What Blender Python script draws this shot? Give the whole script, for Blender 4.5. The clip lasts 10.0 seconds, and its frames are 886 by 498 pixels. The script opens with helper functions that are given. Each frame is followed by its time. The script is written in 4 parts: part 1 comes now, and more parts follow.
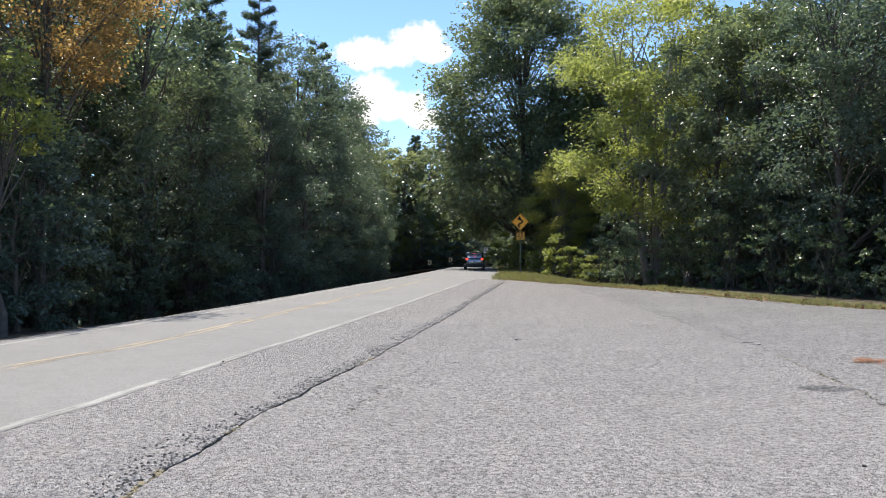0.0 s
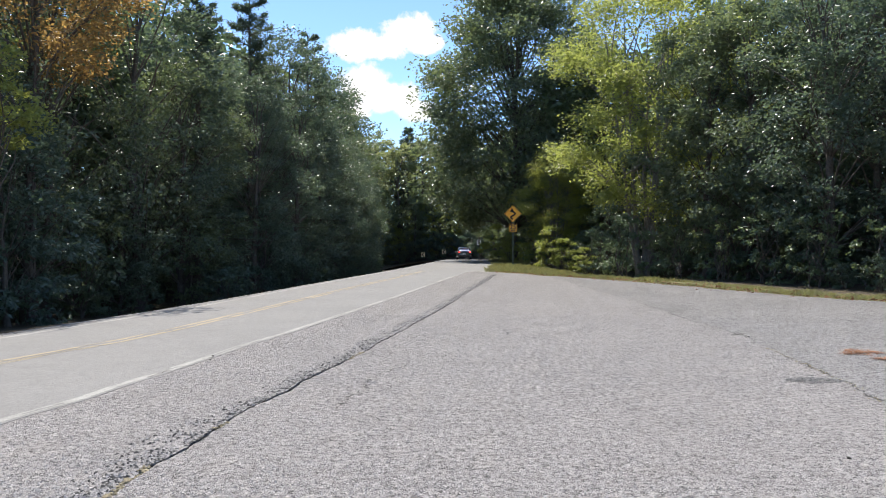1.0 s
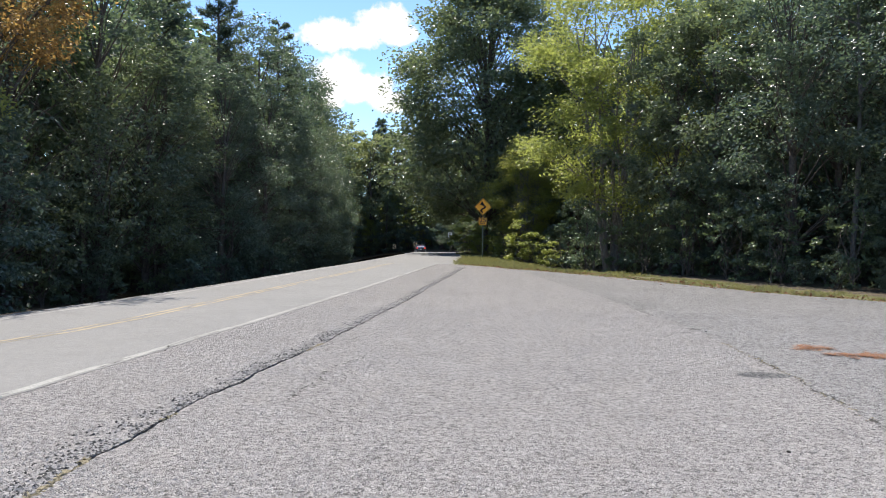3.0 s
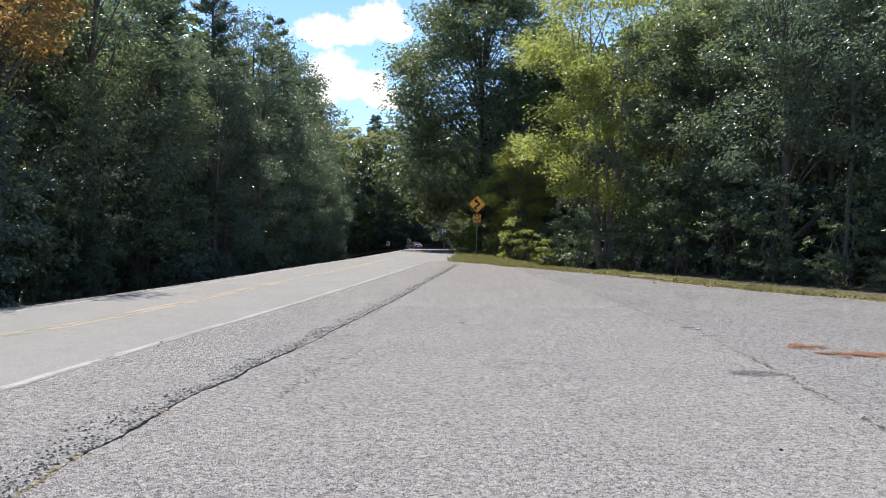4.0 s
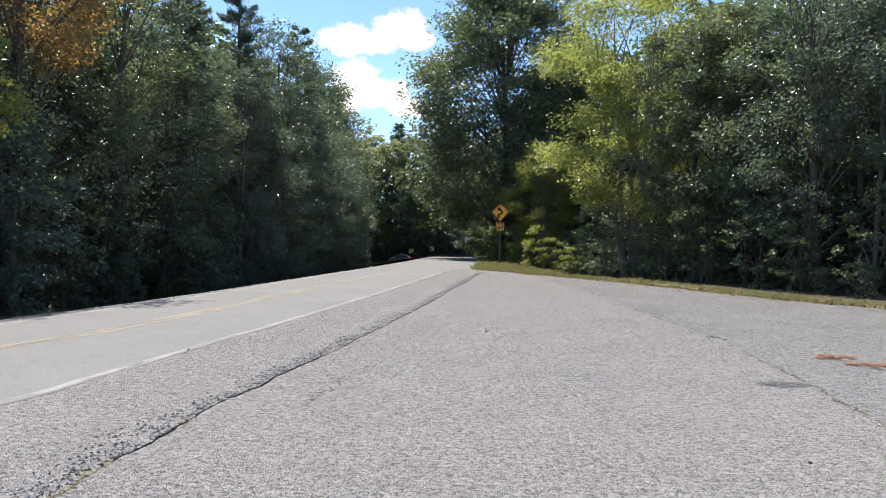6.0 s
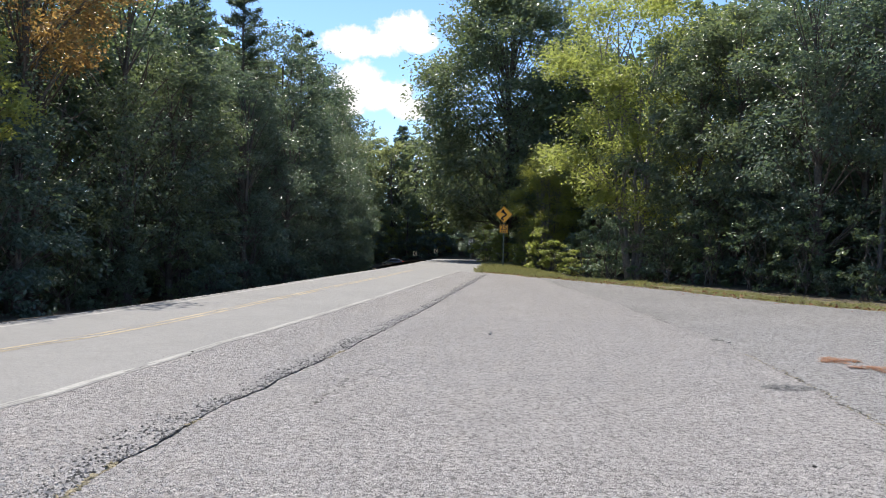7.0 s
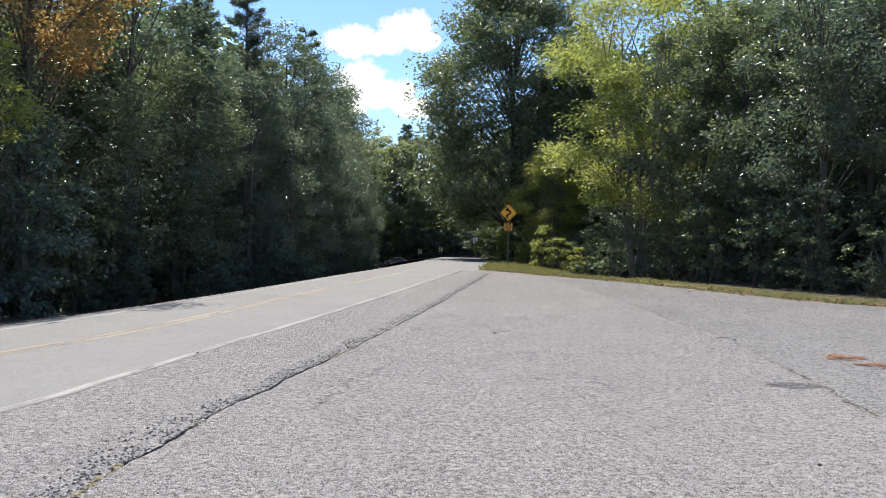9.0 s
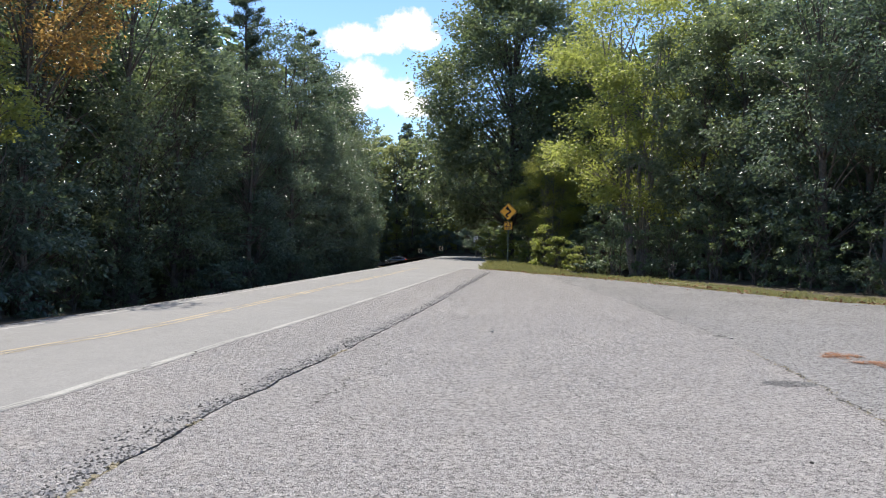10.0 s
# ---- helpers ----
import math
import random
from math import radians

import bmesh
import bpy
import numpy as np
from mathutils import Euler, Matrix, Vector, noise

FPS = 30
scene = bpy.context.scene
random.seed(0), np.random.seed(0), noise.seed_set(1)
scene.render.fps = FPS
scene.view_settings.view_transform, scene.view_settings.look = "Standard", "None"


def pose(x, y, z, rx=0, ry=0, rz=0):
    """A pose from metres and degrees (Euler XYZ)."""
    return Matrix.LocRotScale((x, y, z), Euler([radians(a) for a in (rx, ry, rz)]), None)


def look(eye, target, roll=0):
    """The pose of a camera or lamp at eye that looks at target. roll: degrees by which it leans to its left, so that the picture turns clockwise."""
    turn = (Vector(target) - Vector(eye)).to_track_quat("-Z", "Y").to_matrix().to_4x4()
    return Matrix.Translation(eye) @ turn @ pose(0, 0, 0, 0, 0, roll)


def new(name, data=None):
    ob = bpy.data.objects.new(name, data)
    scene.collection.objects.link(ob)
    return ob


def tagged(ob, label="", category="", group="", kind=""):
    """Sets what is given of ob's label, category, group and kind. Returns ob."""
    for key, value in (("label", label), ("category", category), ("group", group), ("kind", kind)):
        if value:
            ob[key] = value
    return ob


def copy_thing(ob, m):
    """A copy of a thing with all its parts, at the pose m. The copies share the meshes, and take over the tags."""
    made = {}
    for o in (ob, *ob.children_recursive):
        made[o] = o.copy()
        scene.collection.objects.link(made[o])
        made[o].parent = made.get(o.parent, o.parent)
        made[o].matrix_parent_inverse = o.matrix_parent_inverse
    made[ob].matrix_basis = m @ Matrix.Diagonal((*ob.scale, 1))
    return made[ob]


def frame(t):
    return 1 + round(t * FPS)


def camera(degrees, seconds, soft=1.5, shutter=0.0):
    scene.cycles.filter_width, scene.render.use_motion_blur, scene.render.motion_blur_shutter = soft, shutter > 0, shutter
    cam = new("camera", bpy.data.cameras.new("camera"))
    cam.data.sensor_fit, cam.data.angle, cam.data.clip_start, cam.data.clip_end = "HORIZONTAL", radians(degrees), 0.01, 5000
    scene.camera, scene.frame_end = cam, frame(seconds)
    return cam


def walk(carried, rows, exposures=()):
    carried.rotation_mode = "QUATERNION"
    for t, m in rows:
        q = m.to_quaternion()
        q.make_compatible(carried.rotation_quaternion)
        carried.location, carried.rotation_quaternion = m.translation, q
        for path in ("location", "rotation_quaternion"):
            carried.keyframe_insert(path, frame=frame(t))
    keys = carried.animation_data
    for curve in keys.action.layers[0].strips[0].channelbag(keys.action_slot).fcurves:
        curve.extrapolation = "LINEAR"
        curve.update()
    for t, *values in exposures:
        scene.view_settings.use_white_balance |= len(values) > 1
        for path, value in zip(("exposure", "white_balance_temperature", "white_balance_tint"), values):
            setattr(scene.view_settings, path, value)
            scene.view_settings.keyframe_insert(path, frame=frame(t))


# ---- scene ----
cam = camera(60.6, 10.0, 0.75)
PATH = [
    (0, (0.371, 0.064, 1.894), (0.177, 2.055, 1.89), 0.3),
    (0.5, (0.384, 0.077, 1.893), (0.214, 2.069, 1.882), 0.1),
    (1, (0.433, 0.08, 1.919), (0.256, 2.072, 1.894), 0.1),
    (1.5, (0.523, 0.051, 1.942), (0.343, 2.043, 1.92), 0.3),
    (2, (0.591, 0.059, 1.939), (0.432, 2.052, 1.911), 0.4),
    (2.5, (0.636, 0.087, 1.93), (0.509, 2.083, 1.893), 0.6),
    (4, (0.628, 0.118, 1.92), (0.54, 2.116, 1.868), 1.2),
    (4.5, (0.613, 0.103, 1.924), (0.516, 2.1, 1.877), 1.3),
    (5, (0.611, 0.103, 1.926), (0.5, 2.1, 1.881), 1.3),
    (5.5, (0.609, 0.096, 1.933), (0.474, 2.091, 1.894), 1.2),
    (7, (0.608, 0.077, 1.946), (0.45, 2.07, 1.919), 1.3),
    (7.5, (0.619, 0.081, 1.952), (0.453, 2.074, 1.924), 1.1),
    (8, (0.615, 0.081, 1.953), (0.441, 2.073, 1.922), 1.0),
    (8.5, (0.606, 0.074, 1.954), (0.426, 2.066, 1.922), 1.0),
    (9, (0.625, 0.076, 1.966), (0.454, 2.069, 1.934), 0.9),
    (9.5, (0.688, 0.048, 1.971), (0.528, 2.042, 1.936), 0.9),
    (10, (0.691, 0.046, 1.975), (0.518, 2.039, 1.94), 0.8),
]
walk(cam, [(t, look(e, g, r)) for t, e, g, r in PATH], [(0, 1.05), (10, 1.05)])

# ---- world, sun ----
SUN_AZ, SUN_EL = -30.0, 61.0        # degrees from the road's direction (+y) towards +x, and above the horizon
world = bpy.data.worlds.new("sky")
scene.world = world
world.use_nodes = True
wn = world.node_tree
sky = wn.nodes.new("ShaderNodeTexSky")
sky.sky_type = "NISHITA"
sky.sun_disc = False
sky.sun_elevation, sky.sun_rotation = radians(SUN_EL), radians(SUN_AZ)
sky.air_density, sky.dust_density, sky.ozone_density, sky.altitude = 0.9, 0.0, 5.0, 1200
wn.links.new(sky.outputs[0], wn.nodes["Background"].inputs[0])
wn.nodes["Background"].inputs[1].default_value = 0.12
sun = new("sun", bpy.data.lights.new("sun", "SUN"))
sun.data.energy, sun.data.angle, sun.data.color = 4.2, radians(0.5), (1.0, 0.95, 0.87)
sd = Vector((math.sin(radians(SUN_AZ)) * math.cos(radians(SUN_EL)), math.cos(radians(SUN_AZ)) * math.cos(radians(SUN_EL)), math.sin(radians(SUN_EL))))
sun.matrix_world = look(sd * 200, (0, 0, 0))

# ---- materials ----


def material(name):
    m = bpy.data.materials.new(name)
    m.use_nodes = True
    return m, m.node_tree.nodes, m.node_tree.links, m.node_tree.nodes["Principled BSDF"]


def ramp(nodes, links, source, stops):
    r = nodes.new("ShaderNodeValToRGB")
    while len(r.color_ramp.elements) < len(stops):
        r.color_ramp.elements.new(0.5)
    for e, (p, c) in zip(r.color_ramp.elements, stops):
        e.position, e.color = p, (*c, 1)
    links.new(source, r.inputs[0])
    return r.outputs[0]


def mixed(nodes, links, fac, a, b, how="MIX"):
    n = nodes.new("ShaderNodeMix")
    n.data_type, n.blend_type = "RGBA", how
    for sock, v in ((n.inputs[0], fac), (n.inputs[6], a), (n.inputs[7], b)):
        if isinstance(v, (int, float)):
            sock.default_value = v
        elif isinstance(v, tuple):
            sock.default_value = (*v, 1)
        else:
            links.new(v, sock)
    return n.outputs[2]


def noised(nodes, links, scale, detail=4.0, rough=0.55, stretch=None):
    co = nodes.new("ShaderNodeTexCoord").outputs["Object"]
    if stretch:
        mp = nodes.new("ShaderNodeMapping")
        mp.inputs["Scale"].default_value = stretch
        links.new(co, mp.inputs[0])
        co = mp.outputs[0]
    n = nodes.new("ShaderNodeTexNoise")
    n.inputs["Scale"].default_value, n.inputs["Detail"].default_value, n.inputs["Roughness"].default_value = scale, detail, rough
    links.new(co, n.inputs["Vector"])
    return n.outputs["Fac"]


def cells(nodes, links, scale, feature="F1"):
    co = nodes.new("ShaderNodeTexCoord").outputs["Object"]
    n = nodes.new("ShaderNodeTexVoronoi")
    n.feature = feature
    n.inputs["Scale"].default_value = scale
    links.new(co, n.inputs["Vector"])
    return n


def bumped(nodes, links, bsdf, height, strength, distance):
    b = nodes.new("ShaderNodeBump")
    b.inputs["Strength"].default_value, b.inputs["Distance"].default_value = strength, distance
    links.new(height, b.inputs["Height"])
    links.new(b.outputs[0], bsdf.inputs["Normal"])


def chip_seal(name, dark, mid, light, chip, relief, stain, mottle=0.8, pits=0.85):
    """Pavement of stone chips in binder: one cell a chip, dark pits where chips are lost, painted shade between chips,
    stains at larger scales.
    """
    m, n, l, b = material(name)
    v = cells(n, l, 1.0 / chip)
    v.inputs["Randomness"].default_value = 1.0
    sep = n.new("ShaderNodeSeparateColor")
    l.new(v.outputs["Color"], sep.inputs[0])
    stone = ramp(n, l, sep.outputs[0], [(0.0, dark), (0.18, mid), (0.8, mid), (1.0, light)])
    rim = cells(n, l, 1.0 / chip, "DISTANCE_TO_EDGE")
    edge = ramp(n, l, rim.outputs["Distance"], [(0.03, (1, 1, 1)), (0.14, (0, 0, 0))])
    lost = ramp(n, l, sep.outputs[1], [(0.05, (0.8, 0.8, 0.8)), (0.09, (0, 0, 0))])
    edge = mixed(n, l, 1.0, edge, lost, "LIGHTEN")
    where = ramp(n, l, noised(n, l, 0.3 / chip, 3, 0.7), [(0.43, (0.15,) * 3), (0.57, (1, 1, 1))])
    pit_shade = mixed(n, l, 1.0, edge, where, "MULTIPLY")
    # Shadow in the crevices between chips is put into the colour.
    c = mixed(n, l, mixed(n, l, 1.0, pit_shade, (pits,) * 3, "MULTIPLY"), stone, tuple(k * 0.09 for k in mid))
    big = ramp(n, l, noised(n, l, 0.35, 5, 0.6), [(0.3, (1 - stain,) * 3), (0.7, (1.0 + stain * 0.3,) * 3)])
    c = mixed(n, l, 1.0, c, big, "MULTIPLY")
    mid_scale = ramp(n, l, noised(n, l, 3.0, 7, 0.7), [(0.3, (0.80, 0.79, 0.785)), (0.55, (1.02, 1.02, 1.01))])
    c = mixed(n, l, mottle, c, mid_scale, "MULTIPLY")
    l.new(c, b.inputs["Base Color"])
    b.inputs["Roughness"].default_value = 0.82
    b.inputs["Specular IOR Level"].default_value = 0.35
    low = n.new("ShaderNodeMath")
    low.operation = "MULTIPLY_ADD"
    low.inputs[1].default_value = -1.2
    l.new(pit_shade, low.inputs[0])
    tilt = n.new("ShaderNodeMath")
    tilt.operation = "MULTIPLY_ADD"
    tilt.inputs[1].default_value = 0.7
    l.new(rim.outputs["Distance"], tilt.inputs[0])
    l.new(sep.outputs[2], tilt.inputs[2])
    l.new(tilt.outputs[0], low.inputs[2])
    bumped(n, l, b, low.outputs[0], relief, chip * 0.8)
    return m


def plain(name, colour, rough=0.5, metal=0.0, vary=0.12, scale=6.0, bump=0.0):
    m, n, l, b = material(name)
    k = ramp(n, l, noised(n, l, scale, 5), [(0.3, tuple(c * (1 - vary) for c in colour)), (0.7, tuple(min(1, c * (1 + vary)) for c in colour))])
    l.new(k, b.inputs["Base Color"])
    b.inputs["Roughness"].default_value, b.inputs["Metallic"].default_value = rough, metal
    if bump:
        bumped(n, l, b, noised(n, l, scale * 4, 6), bump, 0.01)
    return m


def leaf_material(name, dark, light, glow, rough=0.38, sheer=0.35):
    """Leaves: green reflecting side, sun shining through, each leaf its own tone and each tree its own shift."""
    m, n, l, b = material(name)
    isl = n.new("ShaderNodeNewGeometry").outputs["Random Per Island"]
    tree = n.new("ShaderNodeObjectInfo").outputs["Random"]
    c = ramp(n, l, isl, [(0.0, dark), (0.75, light), (1.0, tuple(min(1, k * 1.5) for k in light))])
    shift = ramp(n, l, tree, [(0.0, (0.75, 0.82, 0.85)), (0.5, (1, 1, 1)), (1.0, (1.2, 1.1, 0.85))])
    c = mixed(n, l, 1.0, c, shift, "MULTIPLY")
    l.new(c, b.inputs["Base Color"])
    b.inputs["Roughness"].default_value = rough
    b.inputs["Specular IOR Level"].default_value = 0.8
    tr = n.new("ShaderNodeBsdfTranslucent")
    g = mixed(n, l, 1.0, mixed(n, l, 0.35, (*glow,), c), shift, "MULTIPLY")
    l.new(g, tr.inputs[0])
    mx = n.new("ShaderNodeMixShader")
    mx.inputs[0].default_value = sheer
    l.new(b.outputs[0], mx.inputs[1])
    l.new(tr.outputs[0], mx.inputs[2])
    l.new(mx.outputs[0], n["Material Output"].inputs[0])
    return m


ROAD = chip_seal("worn_road_asphalt", (0.165, 0.158, 0.151), (0.212, 0.204, 0.194), (0.268, 0.258, 0.246), 0.012, 0.4, 0.10, 0.5, 0.35)
LOT = chip_seal("pale_chip_seal", (0.20, 0.184, 0.173), (0.345, 0.319, 0.301), (0.44, 0.41, 0.387), 0.021, 0.9, 0.08, 0.8, 1.0)
APRON = chip_seal("coarse_gravel_seal", (0.15, 0.142, 0.135), (0.305, 0.288, 0.274), (0.42, 0.398, 0.379), 0.028, 0.9, 0.16, 0.9, 0.95)
def stone_chip():
    m, n, l, b = material("stone_chips")
    isl = n.new("ShaderNodeNewGeometry").outputs["Random Per Island"]
    l.new(ramp(n, l, isl, [(0, (0.21, 0.194, 0.183)), (0.5, (0.30, 0.278, 0.262)), (1, (0.39, 0.363, 0.342))]), b.inputs["Base Color"])
    b.inputs["Roughness"].default_value = 0.75
    return m


STONE = stone_chip()
DIRT = plain("crack_dirt", (0.045, 0.04, 0.034), 0.95, 0, 0.4, 25, 0.5)
MOSS = plain("dry_moss_in_crack", (0.27, 0.225, 0.14), 0.95, 0, 0.4, 40, 0.6)
OILED = chip_seal("dark_tar_patch", (0.09, 0.088, 0.086), (0.20, 0.194, 0.188), (0.38, 0.365, 0.35), 0.022, 1.0, 0.3, 0.5)
NEEDLE = plain("rust_brown_pine_needles", (0.24, 0.105, 0.045), 0.8, 0, 0.4, 30)
WHITE_LINE = chip_seal("worn_white_road_paint", (0.26, 0.253, 0.233), (0.33, 0.32, 0.296), (0.385, 0.373, 0.345), 0.012, 0.3, 0.25, 1.0, 0.4)
YELLOW_LINE = chip_seal("worn_yellow_road_paint", (0.28, 0.235, 0.165), (0.37, 0.305, 0.205), (0.42, 0.345, 0.23), 0.012, 0.3, 0.25, 1.0, 0.4)
BARK = plain("grey_brown_bark", (0.11, 0.088, 0.07), 0.9, 0, 0.4, 9, 0.9)
PALE_BARK = plain("pale_grey_bark", (0.18, 0.165, 0.145), 0.85, 0, 0.3, 9, 0.7)
GREY_BARK = plain("weathered_grey_bark", (0.14, 0.13, 0.118), 0.9, 0, 0.35, 9, 0.8)
SIGN_YELLOW = plain("yellow_sign_sheeting", (0.95, 0.41, 0.015), 0.4, 0, 0.06, 3)
CHEVRON_FACE = plain("faded_yellow_sheeting", (0.85, 0.62, 0.32), 0.4, 0, 0.08, 3)
SIGN_WHITE = plain("white_sign_sheeting", (0.75, 0.76, 0.78), 0.4, 0, 0.06, 3)
SIGN_BLACK = plain("black_sign_ink", (0.012, 0.012, 0.013), 0.5, 0, 0.2, 5)
STEEL = plain("galvanised_steel", (0.42, 0.43, 0.44), 0.45, 0.8, 0.2, 14, 0.2)
POST_STEEL = plain("dull_green_steel", (0.10, 0.12, 0.10), 0.55, 0.3, 0.25, 14, 0.2)
LEAF_GREEN = leaf_material("green_leaves", (0.066, 0.095, 0.058), (0.11, 0.145, 0.076), (0.24, 0.33, 0.12))
# Paler, more see-through copy of LEAF_GREEN; its colour carries the distant sunlight.
LEAF_FAR = leaf_material("far_sunlight_tinted_leaves", (0.08, 0.108, 0.07), (0.125, 0.155, 0.09), (0.44, 0.50, 0.22), 0.42, 0.5)
LEAF_DARK = leaf_material("dark_glossy_leaves", (0.058, 0.084, 0.066), (0.105, 0.135, 0.095), (0.22, 0.30, 0.13), 0.36, 0.38)
# Sunlit look put into the colour: yellower, paler and more see-through than LEAF_GREEN.
LEAF_LIME = leaf_material("sun_tinted_yellow_green_leaves", (0.085, 0.105, 0.032), (0.18, 0.195, 0.055), (0.58, 0.64, 0.14), 0.40, 0.5)
LEAF_RUST = leaf_material("brown_orange_autumn_leaves", (0.12, 0.075, 0.03), (0.25, 0.165, 0.06), (0.60, 0.40, 0.14), 0.45, 0.5)
LEAF_PINE = leaf_material("pine_needles", (0.064, 0.09, 0.07), (0.10, 0.132, 0.092), (0.19, 0.26, 0.13), 0.45, 0.36)
GRASS = leaf_material("verge_grass", (0.10, 0.11, 0.045), (0.21, 0.205, 0.095), (0.40, 0.40, 0.14), 0.6, 0.35)


def floor_material():
    m, n, l, b = material("forest_floor")
    c = ramp(n, l, noised(n, l, 1.6, 8, 0.7), [(0.3, (0.03, 0.026, 0.016)), (0.5, (0.075, 0.055, 0.032)), (0.7, (0.13, 0.10, 0.055))])
    c2 = ramp(n, l, noised(n, l, 14, 4), [(0.35, (0.6, 0.6, 0.6)), (0.65, (1.2, 1.15, 1.0))])
    l.new(mixed(n, l, 1.0, c, c2, "MULTIPLY"), b.inputs["Base Color"])
    b.inputs["Roughness"].default_value = 0.95
    bumped(n, l, b, noised(n, l, 9, 8, 0.7), 0.8, 0.05)
    return m


FLOOR = floor_material()

# ---- plan ----
LEFT_Y = [-30, 0, 14.5, 18, 20.4, 24.1, 29.4, 36.8, 48.1, 60, 75, 95, 120]
LEFT_X = [-14.3, -11.3, -9.5, -9.0, -8.68, -8.4, -8.1, -7.65, -6.75, -6.2, -6.2, -7.4, -11.0]
MID_Y = [-30, 0, 11.4, 12.5, 13.9, 15.8, 18.7, 22.6, 28.7, 45, 60, 75, 95, 120]
MID_X = [-11.6, -8.8, -7.41, -7.15, -6.87, -6.65, -6.48, -6.25, -5.9, -4.85, -4.0, -3.95, -4.95, -8.2]
EDGE_Y = [-30, 0, 7.9, 8.7, 9.9, 11.3, 13.3, 15.8, 19.7, 26.3, 45, 60, 75, 95, 120]
EDGE_X = [-8.6, -5.8, -4.88, -4.72, -4.65, -4.51, -4.39, -4.12, -3.81, -3.33, -2.2, -1.75, -1.75, -2.7, -5.6]
SEAM_Y = [-30, 0, 5.3, 6.4, 7.6, 8.8, 10, 12.4, 17.1, 21.5, 26, 42, 46]
SEAM_X = [-3.2, -2.62, -2.57, -2.55, -2.53, -2.47, -2.37, -2.11, -1.76, -1.44, -1.2, -0.28, -0.75]
ROADR_Y = [46, 50, 56, 62, 80, 96, 120]
ROADR_X = [-0.95, -1.0, -0.9, -0.95, -1.35, -2.1, -5.0]
CRACK_Y = [-30, 0, 8.8, 10.3, 11.7, 13.8, 15.8, 17.4, 18.5, 21.2, 26, 33.7, 38, 42]
CRACK_X = [4.4, 4.7, 4.82, 4.95, 4.97, 4.97, 5.02, 5.0, 4.75, 4.55, 4.13, 3.2, 2.7, 2.05]
VERGE = [(26, 4), (17, 19), (12.5, 24.6), (11.3, 25.8), (10.3, 27.2), (9.0, 29.8), (7.8, 32.5), (6.4, 35.3), (3.6, 39.5), (0.9, 43.4), (-0.3, 45.0), (-0.95, 46)]
VERGE_Y = [y for x, y in VERGE]
VERGE_X = [x for x, y in VERGE]


def at(y, ys, xs):
    return float(np.interp(y, ys, xs))


def wob(y, seed, size, scale):
    """A ragged edge's sideways wander."""
    return size * (noise.noise((y * scale, seed * 7.3, 0)) + 0.45 * noise.noise((y * scale * 3.7, seed * 3.1, 5)) + 0.3 * noise.noise((y * scale * 11, seed * 1.7, 9)))


def bend_fall(x):
    """How far the road drops as it runs off to the left behind the crest."""
    return 0.12 * min(max(-12 - x, 0), 13) + 0.05 * min(max(-17 - x, 0), 7)


def lay(x, y):
    """Height of the land: level up to a crest, then down and away; the road stands above the woods on both sides."""
    z = -0.0004 * min(max(y - 56, 0), 56) ** 2 - 0.03 * min(max(y - 112, 0), 45)
    if y > 130:
        z -= bend_fall(x) * min(1, (y - 130) / 12)
    if y > 157:
        z += 0.12 * min(y - 157, 30)
    if y > 40 and x > 1.2:
        z -= 0.11 * min(x - 1.2, 6) * min((y - 40) / 8, 1) * min(1, max(0, (150 - y) / 20))
    off = float(np.interp(y, LEFT_Y, LEFT_X)) - 0.4 - x
    if off > 0 and y < 146:
        z -= 0.34 * min(off, 5) * min(1, max(0, (146 - y) / 14)) * min(1, max(0.35, (y - 12) / 25))
    return z


def road_height(x, y):
    """Height of the road itself, without the fall of its banks."""
    return lay(-4 if y < 110 else 1, y) - bend_fall(x) * min(1, max(0, y - 130) / 12)


def paved(x, y):
    """Height of the pavement's gently uneven face."""
    return lay(x, y) + 0.006 * noise.noise((x * 0.8, y * 0.8, 2))


def woods_edge(y):
    """How far to the left the woods begin along the road."""
    return min(float(np.interp(min(y, 100), LEFT_Y, LEFT_X)) - 3.2 - 3.5 * min(1, max(0, (40 - y) / 14)), -0.18 * y + 0.6)


# ---- mesh helpers ----


def mesh_of(name, verts, faces, mats, smooth=False, slots=None):
    """A mesh from arrays; faces all of one size."""
    verts, faces = np.asarray(verts, np.float32), np.asarray(faces, np.int32)
    me = bpy.data.meshes.new(name)
    me.vertices.add(len(verts))
    me.vertices.foreach_set("co", verts.ravel())
    k = faces.shape[1]
    me.loops.add(faces.size)
    me.loops.foreach_set("vertex_index", faces.ravel())
    me.polygons.add(len(faces))
    me.polygons.foreach_set("loop_start", np.arange(0, faces.size, k, dtype=np.int32))
    me.polygons.foreach_set("loop_total", np.full(len(faces), k, np.int32))
    me.polygons.foreach_set("use_smooth", np.full(len(faces), smooth, bool))
    for m in mats if isinstance(mats, (list, tuple)) else [mats]:
        me.materials.append(m)
    me.update(calc_edges=True)
    me.validate()
    return me


def part(name, bm, mat, parent=None, label=""):
    """Links a bmesh as one mesh object under a thing or a part."""
    me = bpy.data.meshes.new(name)
    bm.to_mesh(me)
    bm.free()
    me.materials.append(mat)
    ob = new(name, me)
    ob.parent = parent
    return tagged(ob, label)


def mesh_part(name, me, parent=None, label=""):
    ob = new(name, me)
    ob.parent = parent
    return tagged(ob, label)


